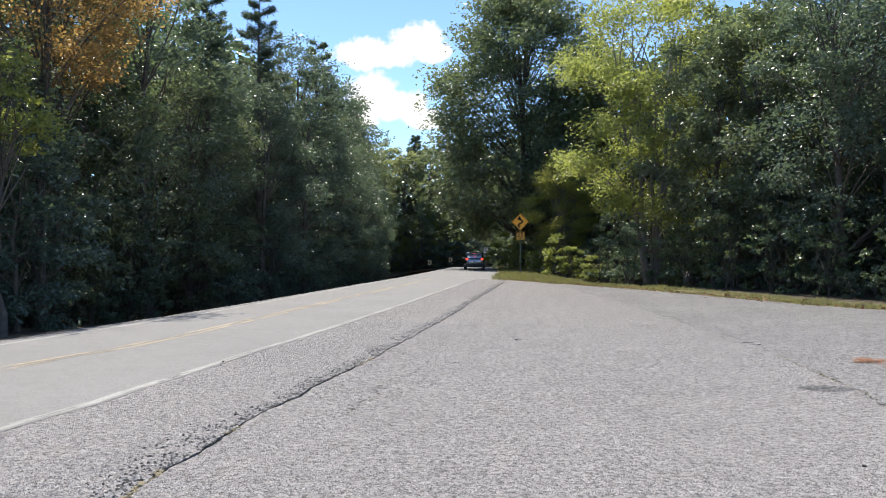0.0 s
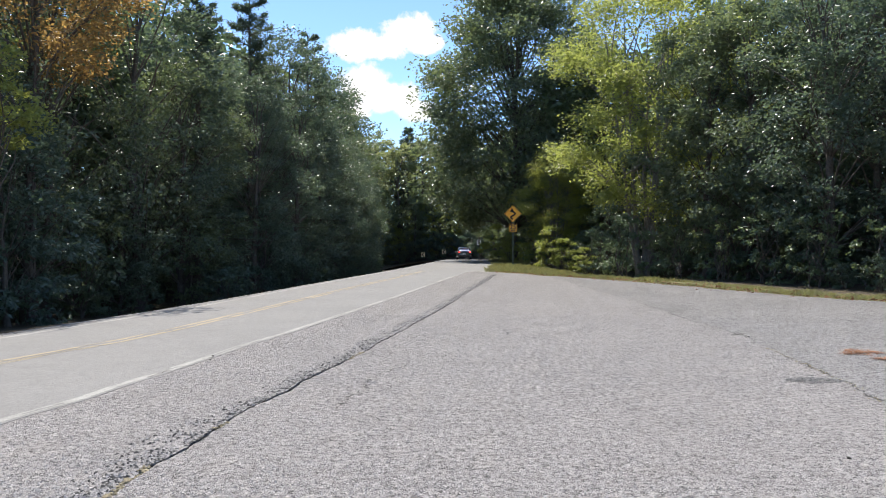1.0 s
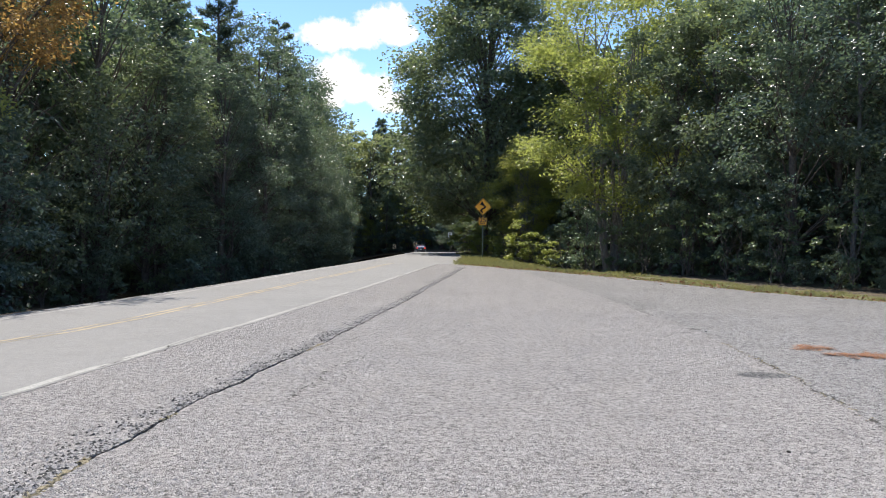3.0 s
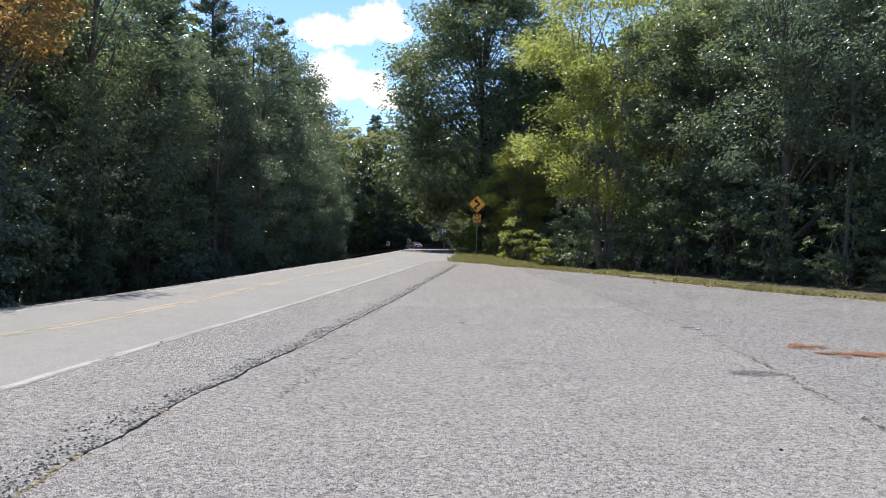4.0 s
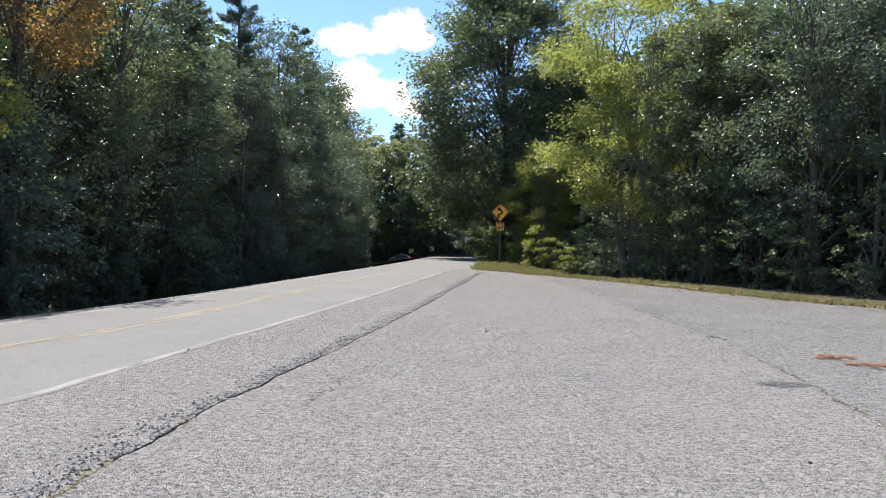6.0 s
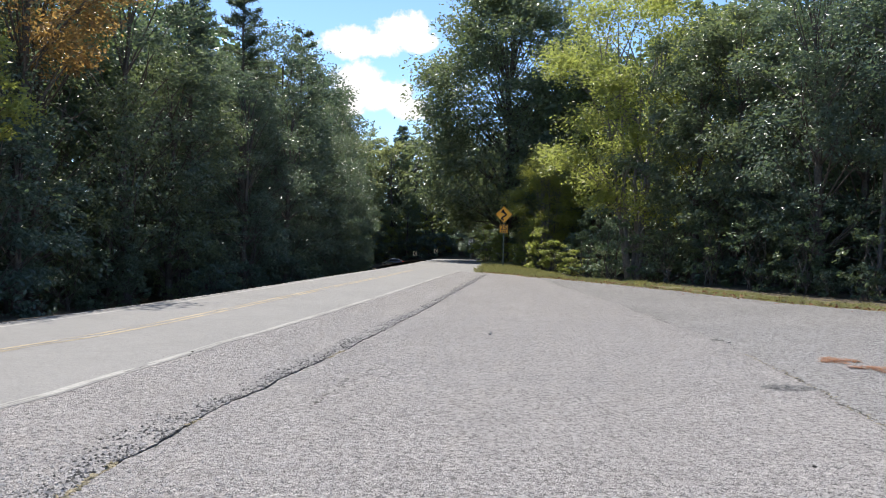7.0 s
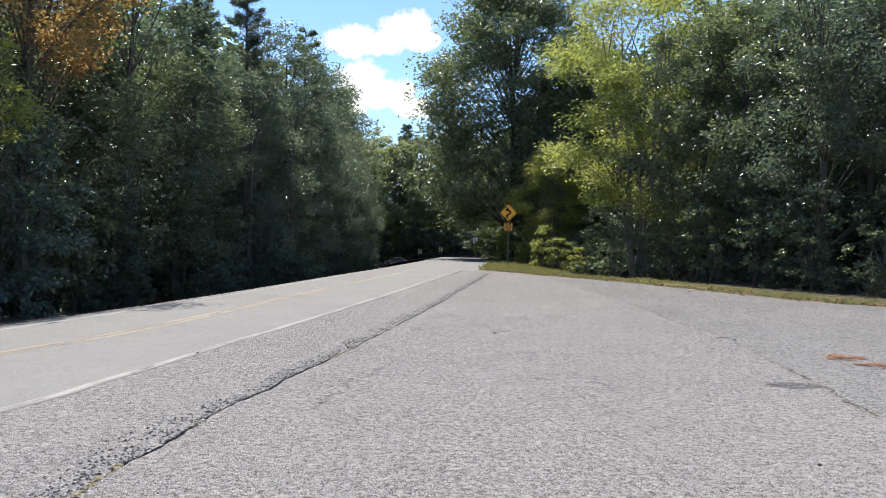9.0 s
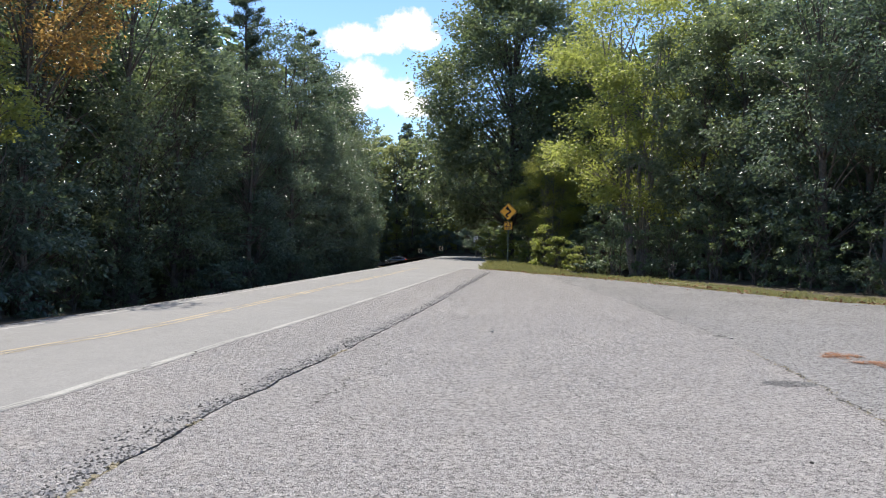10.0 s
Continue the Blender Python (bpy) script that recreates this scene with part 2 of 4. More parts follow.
def box(bm, sx, sy, sz, m=None, bevel=0.0):
    r = bmesh.ops.create_cube(bm, size=1.0, matrix=(m or Matrix()) @ Matrix.Diagonal((sx, sy, sz, 1)))
    if bevel:
        es = list({e for v in r["verts"] for e in v.link_edges})
        bmesh.ops.bevel(bm, geom=es, offset=bevel, segments=2, affect="EDGES", profile=0.5)
    return bm


def tube(verts, faces, pts, radii, sides=7):
    """Adds a tapered tube along points to lists of vertices and quads."""
    base = len(verts)
    pts = [Vector(p) for p in pts]
    for i, (p, r) in enumerate(zip(pts, radii)):
        d = (pts[min(i + 1, len(pts) - 1)] - pts[max(i - 1, 0)]).normalized()
        u = d.orthogonal().normalized() if abs(d.z) < 0.99 else Vector((1, 0, 0))
        u = (Vector((1, 0, 0)) - d * d.x).normalized() if abs(d.x) < 0.95 else u
        w = d.cross(u)
        for k in range(sides):
            a = 2 * math.pi * k / sides
            verts.append(tuple(p + (u * math.cos(a) + w * math.sin(a)) * r))
    for i in range(len(pts) - 1):
        for k in range(sides):
            a, b = base + i * sides + k, base + i * sides + (k + 1) % sides
            faces.append((a, b, b + sides, a + sides))


# ---- ground and pavement ----


def ground():
    xs = np.concatenate([[-2500, -900, -300, -120], np.arange(-70, -24, 3), np.arange(-24, 24, 0.75), np.arange(24, 70.1, 3), [120, 300, 900, 2500]])
    ys = np.concatenate([[-2500, -600, -150, -60], np.arange(-30, 190.1, 2.5), [260, 400, 900, 2500]])
    v, f = [], []
    for y in ys:
        for x in xs:
            z = lay(x, y) - 0.09 + 0.06 * noise.noise((x * 0.2, y * 0.2, 0))
            covered = x > at(y, LEFT_Y, LEFT_X) - 0.5 and x < (at(y, VERGE_Y, VERGE_X) + 3 if y < 46 else at(y, ROADR_Y, ROADR_X) + 3)
            if covered:
                z = lay(x, y) - 0.07
            v.append((x, y, z))
    w = len(xs)
    for j in range(len(ys) - 1):
        for i in range(w - 1):
            a = j * w + i
            f.append((a, a + 1, a + 1 + w, a + w))
    ob = new("ground", mesh_of("ground", v, f, FLOOR, True))
    tagged(ob, "brown forest floor of leaf litter and soil", "ground", kind="structure")


def slab(name, left, right, ys, mat, label, cuts, thick=0.06, lift=0.0, category="road"):
    """A pavement sheet between two ragged edges, with thickness at its sides."""
    v, f = [], []
    for y in ys:
        a, b = left(y), right(y)
        for i in range(cuts + 1):
            x = a + (b - a) * i / cuts
            z = paved(x, y) + lift
            v.append((x, y, z))
        v.append((a, y, lay(a, y) - thick))
        v.append((b, y, lay(b, y) - thick))
    w = cuts + 3
    for j in range(len(ys) - 1):
        o, p = j * w, (j + 1) * w
        for i in range(cuts):
            f.append((o + i, o + i + 1, p + i + 1, p + i))
        f.append((o + cuts + 1, o, p, p + cuts + 1))
        f.append((o + cuts, o + cuts + 2, p + cuts + 2, p + cuts))
    return tagged(new(name, mesh_of(name, v, f, mat)), label, category, kind="structure")


def gap(y):
    """Half the opening of the joint between road and lay-by."""
    return max(0.006, 0.02 + 0.02 * noise.noise((y * 1.3, 3.3, 0)) + 0.02 * noise.noise((y * 6, 1.3, 0)))


def seam(y):
    return at(y, SEAM_Y, SEAM_X) + wob(y, 1, 0.06, 0.9)


def crack(y):
    return at(y, CRACK_Y, CRACK_X) + wob(y, 2, 0.10, 0.8)


def crack_gap(y):
    return max(0.002, 0.004 + 0.014 * noise.noise((y * 0.9, 9.1, 0))) if 3 < y < 34 else 0.002


def pavements():
    fine = np.concatenate([np.arange(-25, 3, 2.0), np.arange(3, 14, 0.06), np.arange(14, 30, 0.15), np.arange(30, 46.01, 0.4)])
    slab("road", lambda y: at(y, LEFT_Y, LEFT_X) + wob(y, 4, 0.08, 0.6), lambda y: at(y, EDGE_Y, EDGE_X) + 0.12, fine, ROAD,
         "pale grey worn asphalt of a two-lane road", 10)
    slab("road_shoulder", lambda y: at(y, EDGE_Y, EDGE_X) + 0.124 + wob(y, 5, 0.02, 1.5) * 0.2, lambda y: seam(y) - gap(y), fine, LOT,
         "pale chip-seal road shoulder with exposed stone", 6, lift=-0.004)
    slab("pavement", lambda y: seam(y) + gap(y), lambda y: max(min(crack(y) - crack_gap(y), at(y, VERGE_Y, VERGE_X) + wob(y, 6, 0.3, 0.8)), seam(y) + gap(y) + 0.02), fine, LOT,
         "pale grey chip-seal lay-by with exposed stone", 14, lift=-0.004, category="pavement")
    slab("pavement_apron", lambda y: crack(y) + crack_gap(y), lambda y: at(y, VERGE_Y, VERGE_X) + wob(y, 6, 0.3, 0.8), fine[fine < 41.5], APRON,
         "coarse grey gravelly apron of the lay-by", 14, lift=-0.005, category="pavement")
    slab("left_shoulder", lambda y: at(y, LEFT_Y, LEFT_X) - 0.85 + wob(y, 14, 0.25, 0.5), lambda y: at(y, LEFT_Y, LEFT_X) - 0.006, np.arange(-10, 100, 0.8), APRON,
         "narrow gravel shoulder under the trees", 3, thick=0.5, lift=-0.03)
    # the road beyond the lay-by, over the crest and round its left bend
    rows = [((at(y, LEFT_Y, LEFT_X), y), (at(y, ROADR_Y, ROADR_X), y)) for y in np.arange(45.7, 120.1, 1.0)]
    lx, rx = rows[-1][0][0], rows[-1][1][0]
    for k in range(1, 15):
        a = radians(k * 6)
        rows.append(((lx - 22 + 22 * math.cos(a) - 3 * k / 14, 120 + 26 * math.sin(a)), (rx - 28 + 28 * math.cos(a) - 3 * k / 14, 120 + 34 * math.sin(a))))
    rows += [((-80, 148), (-80, 156))]
    v, f = [], []
    for p, q in rows:
        for i in range(7):
            x, y = p[0] + (q[0] - p[0]) * i / 6, p[1] + (q[1] - p[1]) * i / 6
            v.append((x, y, road_height(x, y) - 0.002))
    for j in range(len(rows) - 1):
        for i in range(6):
            a = j * 7 + i
            f.append((a, a + 1, a + 8, a + 7))
    tagged(new("road_beyond", mesh_of("road_beyond", v, f, ROAD)), "pale grey asphalt road bending away over a crest", "road", kind="structure")
    # soil at the bottom of the joints
    for name, mid, half, label in (("joint_soil", seam, 0.12, "dark soil in the joint along the road"), ("crack_soil", crack, 0.08, "dark soil in a long pavement crack")):
        ys = np.arange(-20, 45 if mid is seam else 41, 0.5)
        v = [(mid(y) + s * half, y, lay(0, y) - 0.035) for y in ys for s in (-1, 1)]
        f = [(2 * i, 2 * i + 1, 2 * i + 3, 2 * i + 2) for i in range(len(ys) - 1)]
        tagged(new(name, mesh_of(name, v, f, DIRT)), label, "soil", kind="structure")


def line(name, path, y0, y1, half, mat, label, gaps, offset=0.0):
    """A worn painted line: a thin sheet with ragged sides."""
    ys = np.arange(y0, y1, 0.15 if y1 < 50 else 0.4)
    v, f = [], []
    for y in ys:
        x = path(y) + offset
        h = half * (1 + 0.25 * noise.noise((y * 1.7, offset * 9, 4)))
        for s in (-1, -0.3, 0.4, 1):
            r = wob(y, 11 + s + offset, 0.015, 4)
            v.append((x + s * h + r, y, paved(x + s * h + r, y) + 0.003))
    for i in range(len(ys) - 1):
        for k in range(3):
            if noise.noise((ys[i] * 0.9, k * 0.8, offset * 5 + 1)) > gaps:
                a = i * 4 + k
                f.append((a, a + 1, a + 5, a + 4))
    tagged(new(name, mesh_of(name, v, f, mat)), label, "road marking", kind="structure")


def markings():
    line("edge_line", lambda y: at(y, EDGE_Y, EDGE_X), -5, 40, 0.062, WHITE_LINE, "worn white edge line painted on the road", -0.22)
    # White paint that also stands in for the sunlit rim of the road.
    line("edge_line", lambda y: at(y, LEFT_Y, LEFT_X) + 0.24, -5, 58, 0.06, WHITE_LINE, "worn white line along the road's far edge, doubling as its sunlit rim", -0.45)
    for s in (-1, 1):
        line("centre_line", lambda y: at(y, MID_Y, MID_X), -5, 46, 0.052, YELLOW_LINE, "faded yellow centre line painted on the road", -0.2, s * 0.105)


def small_crack(name, pts, width, mat, label, lift=0.002):
    """A narrow dirt-filled crack wandering along a few points."""
    v, f = [], []
    steps = []
    for a, b in zip(pts, pts[1:]):
        d = math.hypot(b[0] - a[0], b[1] - a[1])
        for k in range(max(2, int(d / 0.035))):
            u = k / max(2, int(d / 0.035))
            steps.append((a[0] + (b[0] - a[0]) * u, a[1] + (b[1] - a[1]) * u))
    for i, (x, y) in enumerate(steps):
        w = 0.5 * width * max(0.0, 0.35 + 1.5 * noise.noise((i * 0.31, width * 50 + steps[0][1], 0)) + 0.8 * noise.noise((i * 1.1, width * 50, 3))) * min(1, i / 5, (len(steps) - 1 - i) / 5)
        x += 0.10 * noise.noise((x * 2, y * 2.3, 8)) + 0.06 * noise.noise((x * 8, y * 8, 1)) + 0.05 * noise.noise((x * 25, y * 25, 1))
        y += 0.06 * noise.noise((x * 7, y * 7, 4))
        v += [(x - w, y - w * 0.5, paved(x, y) + lift - 0.002), (x + w, y + w * 0.5, paved(x, y) + lift - 0.002)]
    f = [(2 * i, 2 * i + 1, 2 * i + 3, 2 * i + 2) for i in range(len(steps) - 1)]
    tagged(new(name, mesh_of(name, v, f, mat)), label, "crack", kind="structure")


def cracks():
    dark = "narrow dark crack in the pavement"
    small_crack("crack", [(-2.05, 12.3), (-1.8, 13.2), (-1.4, 14.1), (-1.1, 14.5)], 0.04, DIRT, dark, 0.004)
    small_crack("crack", [(-1.56, 8.4), (-1.5, 9.1), (-1.42, 9.7), (-1.5, 10.5), (-1.2, 11.3), (-1.05, 11.8)], 0.05, DIRT, dark, 0.004)
    small_crack("crack", [(-1.42, 9.7), (-1.1, 10.2), (-1.25, 10.7)], 0.02, DIRT, dark, 0.005)
    small_crack("crack", [(-0.95, 7.1), (-0.8, 7.7), (-1.1, 8.3)], 0.018, DIRT, dark, 0.004)
    small_crack("crack", [(-4.45, 12.2), (-4.0, 13.0), (-3.7, 14.5), (-3.42, 18), (-3.2, 21)], 0.014, DIRT, dark)
    small_crack("crack", [(-4.75, 8.6), (-4.6, 10.0), (-4.45, 11.3), (-4.32, 12.8)], 0.016, DIRT, dark, 0.004)
    small_crack("crack", [(-4.4, 12.6), (-4.9, 10.4), (-5.6, 9.6), (-6.5, 8.8)], 0.008, DIRT, dark, 0.006)
    small_crack("crack", [(4.9, 9.5), (5.5, 8.6), (5.9, 8.0)], 0.016, DIRT, dark)
    small_crack("crack", [(3.9, 22.6), (3.1, 23.2), (2.6, 25)], 0.016, DIRT, dark)
    small_crack("crack", [(6.0, 20.0), (7.0, 19.9), (8.0, 19.3)], 0.02, DIRT, dark)
    small_crack("crack", [(-1.61, 8.66), (-1.5, 9.2), (-1.2, 9.6), (-1.0, 10.3)], 0.022, DIRT, dark, 0.004)
    small_crack("crack", [(-1.05, 11.8), (-0.8, 12.4), (-0.72, 13.0)], 0.014, DIRT, dark, 0.004)
    for y0, y1, w in ((6.2, 9.0, 0.06), (9.0, 11.2, 0.06), (11.2, 14.0, 0.05), (14.0, 15.6, 0.03), (16.4, 20.6, 0.05), (20.8, 24.5, 0.03), (26, 34, 0.04)):
        small_crack("crack", [(crack(y), y) for y in np.arange(y0, y1, 0.3)], w, DIRT, dark, 0.004)
    # tar patch: dark binder left between the chips, thinning out at its rim
    rng = np.random.default_rng(12)
    n = 900
    a, r = rng.uniform(0, 6.283, n), rng.random(n) ** 0.55 * 1.12
    px, py = 4.58 + 0.34 * r * np.cos(a) + 0.05 * r * np.sin(a), 10.84 + 0.19 * r * np.sin(a)
    v, f = [], []
    for x, y in zip(px, py):
        if noise.noise((x * 9, y * 9, 2)) < -0.32:
            continue
        e, g0, k0 = rng.uniform(0.008, 0.02), rng.uniform(0, 6.283), len(v)
        for k in range(5):
            q = g0 + k * 1.2566
            v.append((x + e * math.cos(q) * rng.uniform(0.6, 1.3), y + e * math.sin(q) * rng.uniform(0.6, 1.3), paved(x, y) + 0.0015 + 0.001 * rng.random()))
        f += [(k0, k0 + 1, k0 + 2), (k0, k0 + 2, k0 + 3), (k0, k0 + 3, k0 + 4)]
    tagged(new("tar_patch", mesh_of("tar_patch", v, f, OILED)), "dark oval tar patch on the pavement", "patch", kind="structure")
    v, f = [(5.02, 15.95, paved(5.02, 15.95) + 0.004)], []
    for k in range(24):
        a = 2 * math.pi * k / 24
        r = 1 + 0.7 * noise.noise((math.cos(a) * 2, math.sin(a) * 2, 9))
        v.append((5.02 + 0.15 * r * math.cos(a), 15.95 + 0.10 * r * math.sin(a), paved(5.02, 15.95) + 0.003))
    f = [(0, 1 + k, 1 + (k + 1) % 24) for k in range(24)]
    tagged(new("pothole", mesh_of("pothole", v, f, DIRT)), "small dark broken spot in the pavement crack", "pothole", kind="structure")


def stones(name, centres, sizes, mat, label, category, peaks=False):
    """Flattened irregular stones as one heap of small solids."""
    rng = np.random.default_rng(len(centres))
    n = len(centres)
    unit = np.array([(1, 0, 0), (0, 1, 0), (-1, 0, 0), (0, -1, 0), (0, 0, 1), (0, 0, -1)], float)
    tri = np.array([(0, 1, 4), (1, 2, 4), (2, 3, 4), (3, 0, 4), (1, 0, 5), (2, 1, 5), (3, 2, 5), (0, 3, 5)])
    a = rng.uniform(0, 6.3, n)
    sc = sizes[:, None] * rng.uniform(0.6, 1.3, (n, 3)) * (1, 1, 0.6)
    v = unit[None] * sc[:, None, :] + rng.normal(0, 0.12, (n, 6, 3)) * sizes[:, None, None]
    c, s = np.cos(a)[:, None], np.sin(a)[:, None]
    x, y = v[..., 0] * c - v[..., 1] * s, v[..., 0] * s + v[..., 1] * c
    v = np.stack([x, y, v[..., 2]], -1) + np.asarray(centres)[:, None, :]
    if peaks:
        # half buried: no underside
        v, tri = v[:, :5], tri[:4]
        v[:, :4, 2] -= sizes[:, None] * 0.25
    f = (tri[None] + (np.arange(n) * v.shape[1])[:, None, None]).reshape(-1, 3)
    return tagged(new(name, mesh_of(name, v.reshape(-1, 3), f, mat)), label, category, kind="stuff")


def loose_stones():
    rng = np.random.default_rng(5)
    c, s = [], []
    for _ in range(9000):
        y = 3.5 + 38 * rng.random() ** 1.7
        wide = 0.16 + 0.30 * max(0, noise.noise((y * 0.35, 1.0, 0)) + 0.45)
        x = seam(y) - 0.01 - wide * abs(rng.normal(0, 0.55))
        if noise.noise((x * 5, y * 3, 2)) < -0.25:
            continue
        c.append((x, y, paved(x, y) - 0.002))
        s.append(rng.uniform(0.009, 0.024))
    stones("seam_gravel", c, np.array(s), RAVEL_STONE, "dark loose stone chips along the broken road joint", "gravel")
    c, s = [], []
    for _ in range(110000):
        y = 4.2 + 15 * rng.random() ** 1.9
        x = -0.1 * y + rng.uniform(-0.62, 0.62) * (y + 1.5)
        if x < at(y, EDGE_Y, EDGE_X) + 0.2 or abs(x - seam(y)) < 0.05 or noise.noise((x * 2.2, y * 1.6, 5)) < -0.42:
            continue
        c.append((x, y, paved(x, y) - 0.005))
        s.append(rng.uniform(0.008, 0.016) if y < 10 else rng.uniform(0.012, 0.02))
    m, ms = [], []
    for y0, y1, n in ((4.7, 6.2, 210), (7.5, 7.8, 20), (12.0, 12.8, 60)):
        for _ in range(n):
            y = rng.uniform(y0, y1)
            m.append((seam(y) + rng.normal(0, 0.018), y, rng.uniform(-0.02, 0.004)))
            ms.append(rng.uniform(0.01, 0.03))
    for _ in range(170):
        y = rng.uniform(8.2, 14.0)
        m.append((crack(y) + rng.normal(0, 0.03), y, rng.uniform(-0.006, 0.002)))
        ms.append(rng.uniform(0.006, 0.018))
    stones("crack_moss", m, np.array(ms), MOSS, "dry yellowish moss clumps growing in the joint", "moss")
    stones("pavement_chips", c, np.array(s), STONE, "pale stone chips standing proud of the chip seal", "gravel", peaks=True)


def ravel_stone():
    m, n, l, b = material("dark_stone_chips")
    isl = n.new("ShaderNodeNewGeometry").outputs["Random Per Island"]
    l.new(ramp(n, l, isl, [(0, (0.03, 0.029, 0.028)), (0.38, (0.06, 0.057, 0.054)), (0.44, (0.22, 0.205, 0.193)), (1, (0.37, 0.344, 0.323))]), b.inputs["Base Color"])
    b.inputs["Roughness"].default_value = 0.8
    return m


RAVEL_STONE = ravel_stone()


# ---- plants ----


def leaves(name, centres, size, mat, rng, slim=0.55, droop=0.35, outward=None):
    """Many folded leaves, two triangles each."""
    n = len(centres)
    d = rng.normal(0, 1, (n, 3))
    if outward is not None:
        d += outward * 0.8
    d[:, 2] = d[:, 2] * 0.6 - droop
    d /= np.linalg.norm(d, axis=1)[:, None]
    nn = rng.normal(0, 1.0, (n, 3)) + (0, 0, 0.55)
    s = np.cross(d, nn)
    s /= np.linalg.norm(s, axis=1)[:, None] + 1e-6
    up = np.cross(s, d)
    L = (size * rng.uniform(0.65, 1.35, n))[:, None]
    v = np.empty((n, 4, 3))
    v[:, 0] = centres
    v[:, 2] = centres + d * L
    mid = centres + d * L * 0.45 + up * L * 0.10
    v[:, 1] = mid + s * L * slim * 0.5
    v[:, 3] = mid - s * L * slim * 0.5
    f = (np.array([(0, 1, 2), (0, 2, 3)])[None] + (np.arange(n) * 4)[:, None, None]).reshape(-1, 3)
    return mesh_of(name, v.reshape(-1, 3), f, mat)


def broad_tree(seed, height, radius, base, n_leaf, size, leaf, bark, label, stems=1, clumps=46, spread=0.9, category="tree"):
    """Tapered trunk, limbs to the clumps, and a crown of leaf clumps with gaps between."""
    rng = np.random.default_rng(seed)
    stalks = [([], []) for _ in range(stems)]
    tops = []
    for s in range(stems):
        v, f = stalks[s]
        a = rng.uniform(0, 6.3)
        lean = (0.14 if stems > 1 else 0.04) * height * rng.uniform(0.4, 1)
        foot = Vector((0.25 * math.cos(a), 0.25 * math.sin(a), -0.25)) if stems > 1 else Vector((0, 0, -0.3))
        pts = []
        for k in range(8):
            u = k / 7
            pts.append(foot + Vector((math.cos(a) * lean * u + rng.normal(0, 0.08), math.sin(a) * lean * u + rng.normal(0, 0.08), (height * 0.88) * u)))
        r0 = (0.016 if stems == 1 else 0.009) * height
        tube(v, f, pts, [r0 * (1.35 if k == 0 else 1 - 0.85 * k / 7) for k in range(8)], 8)
        tops.append(pts)
    cl = []
    for k in range(clumps):
        u = ((k + rng.random()) / clumps)
        z = base + (height - base) * u
        prof = math.sin(math.pi * min(1, 0.12 + u * 0.86)) ** 0.6
        a = k * 2.399 + rng.normal(0, 0.4)
        lobe = 1 + 0.55 * noise.noise((math.cos(a) * 1.3 + seed, math.sin(a) * 1.3, z * 0.22))
        r = radius * prof * rng.uniform(0.45, 1.0) ** 0.6 * lobe
        cl.append(((r * math.cos(a), r * math.sin(a), z + rng.normal(0, 0.4)), rng.uniform(0.7, 1.25) * radius * 0.25))
    for k, (c, r) in enumerate(cl):
        pts = tops[k % len(tops)]
        v, f = stalks[k % stems]
        j = max(1, min(6, int(7 * (c[2] - radius * 0.35) / height)))
        p, q = pts[j], Vector(c)
        mid = (p + q) / 2 + Vector((rng.normal(0, 0.25), rng.normal(0, 0.25), 0.35))
        tube(v, f, [p, mid, q], [0.0022 * height + 0.012, 0.0014 * height + 0.008, 0.008], 5)
    per = n_leaf // clumps
    cs, out = [], []
    for c, r in cl:
        c = np.array(c)
        p = rng.normal(0, 1, (per, 3))
        p /= np.linalg.norm(p, axis=1)[:, None] + 1e-6
        p *= (rng.random(per) ** 0.5 * rng.uniform(0.7, 1.2, per))[:, None]
        p *= (spread, spread, 0.55)
        # sprays: leaves gathered in small tufts
        tuft = rng.integers(0, max(per // 7, 1), per)
        p = p[tuft] + rng.normal(0, 0.085, (per, 3)) * (1.6, 1.6, 0.9)
        q = c + p * r * 1.45
        cs.append(q)
        o = q - (0, 0, height * 0.55)
        out.append(o / (np.linalg.norm(o, axis=1)[:, None] + 1e-6))
    tree = tagged(new("tree" if category == "tree" else category), label, category)
    for v, f in stalks:
        mesh_part("trunk" if stems == 1 else "stem", mesh_of("trunk", v, f, bark, True), tree)
    mesh_part("crown", leaves("crown", np.concatenate(cs), size, leaf, rng, outward=np.concatenate(out)), tree)
    return tree


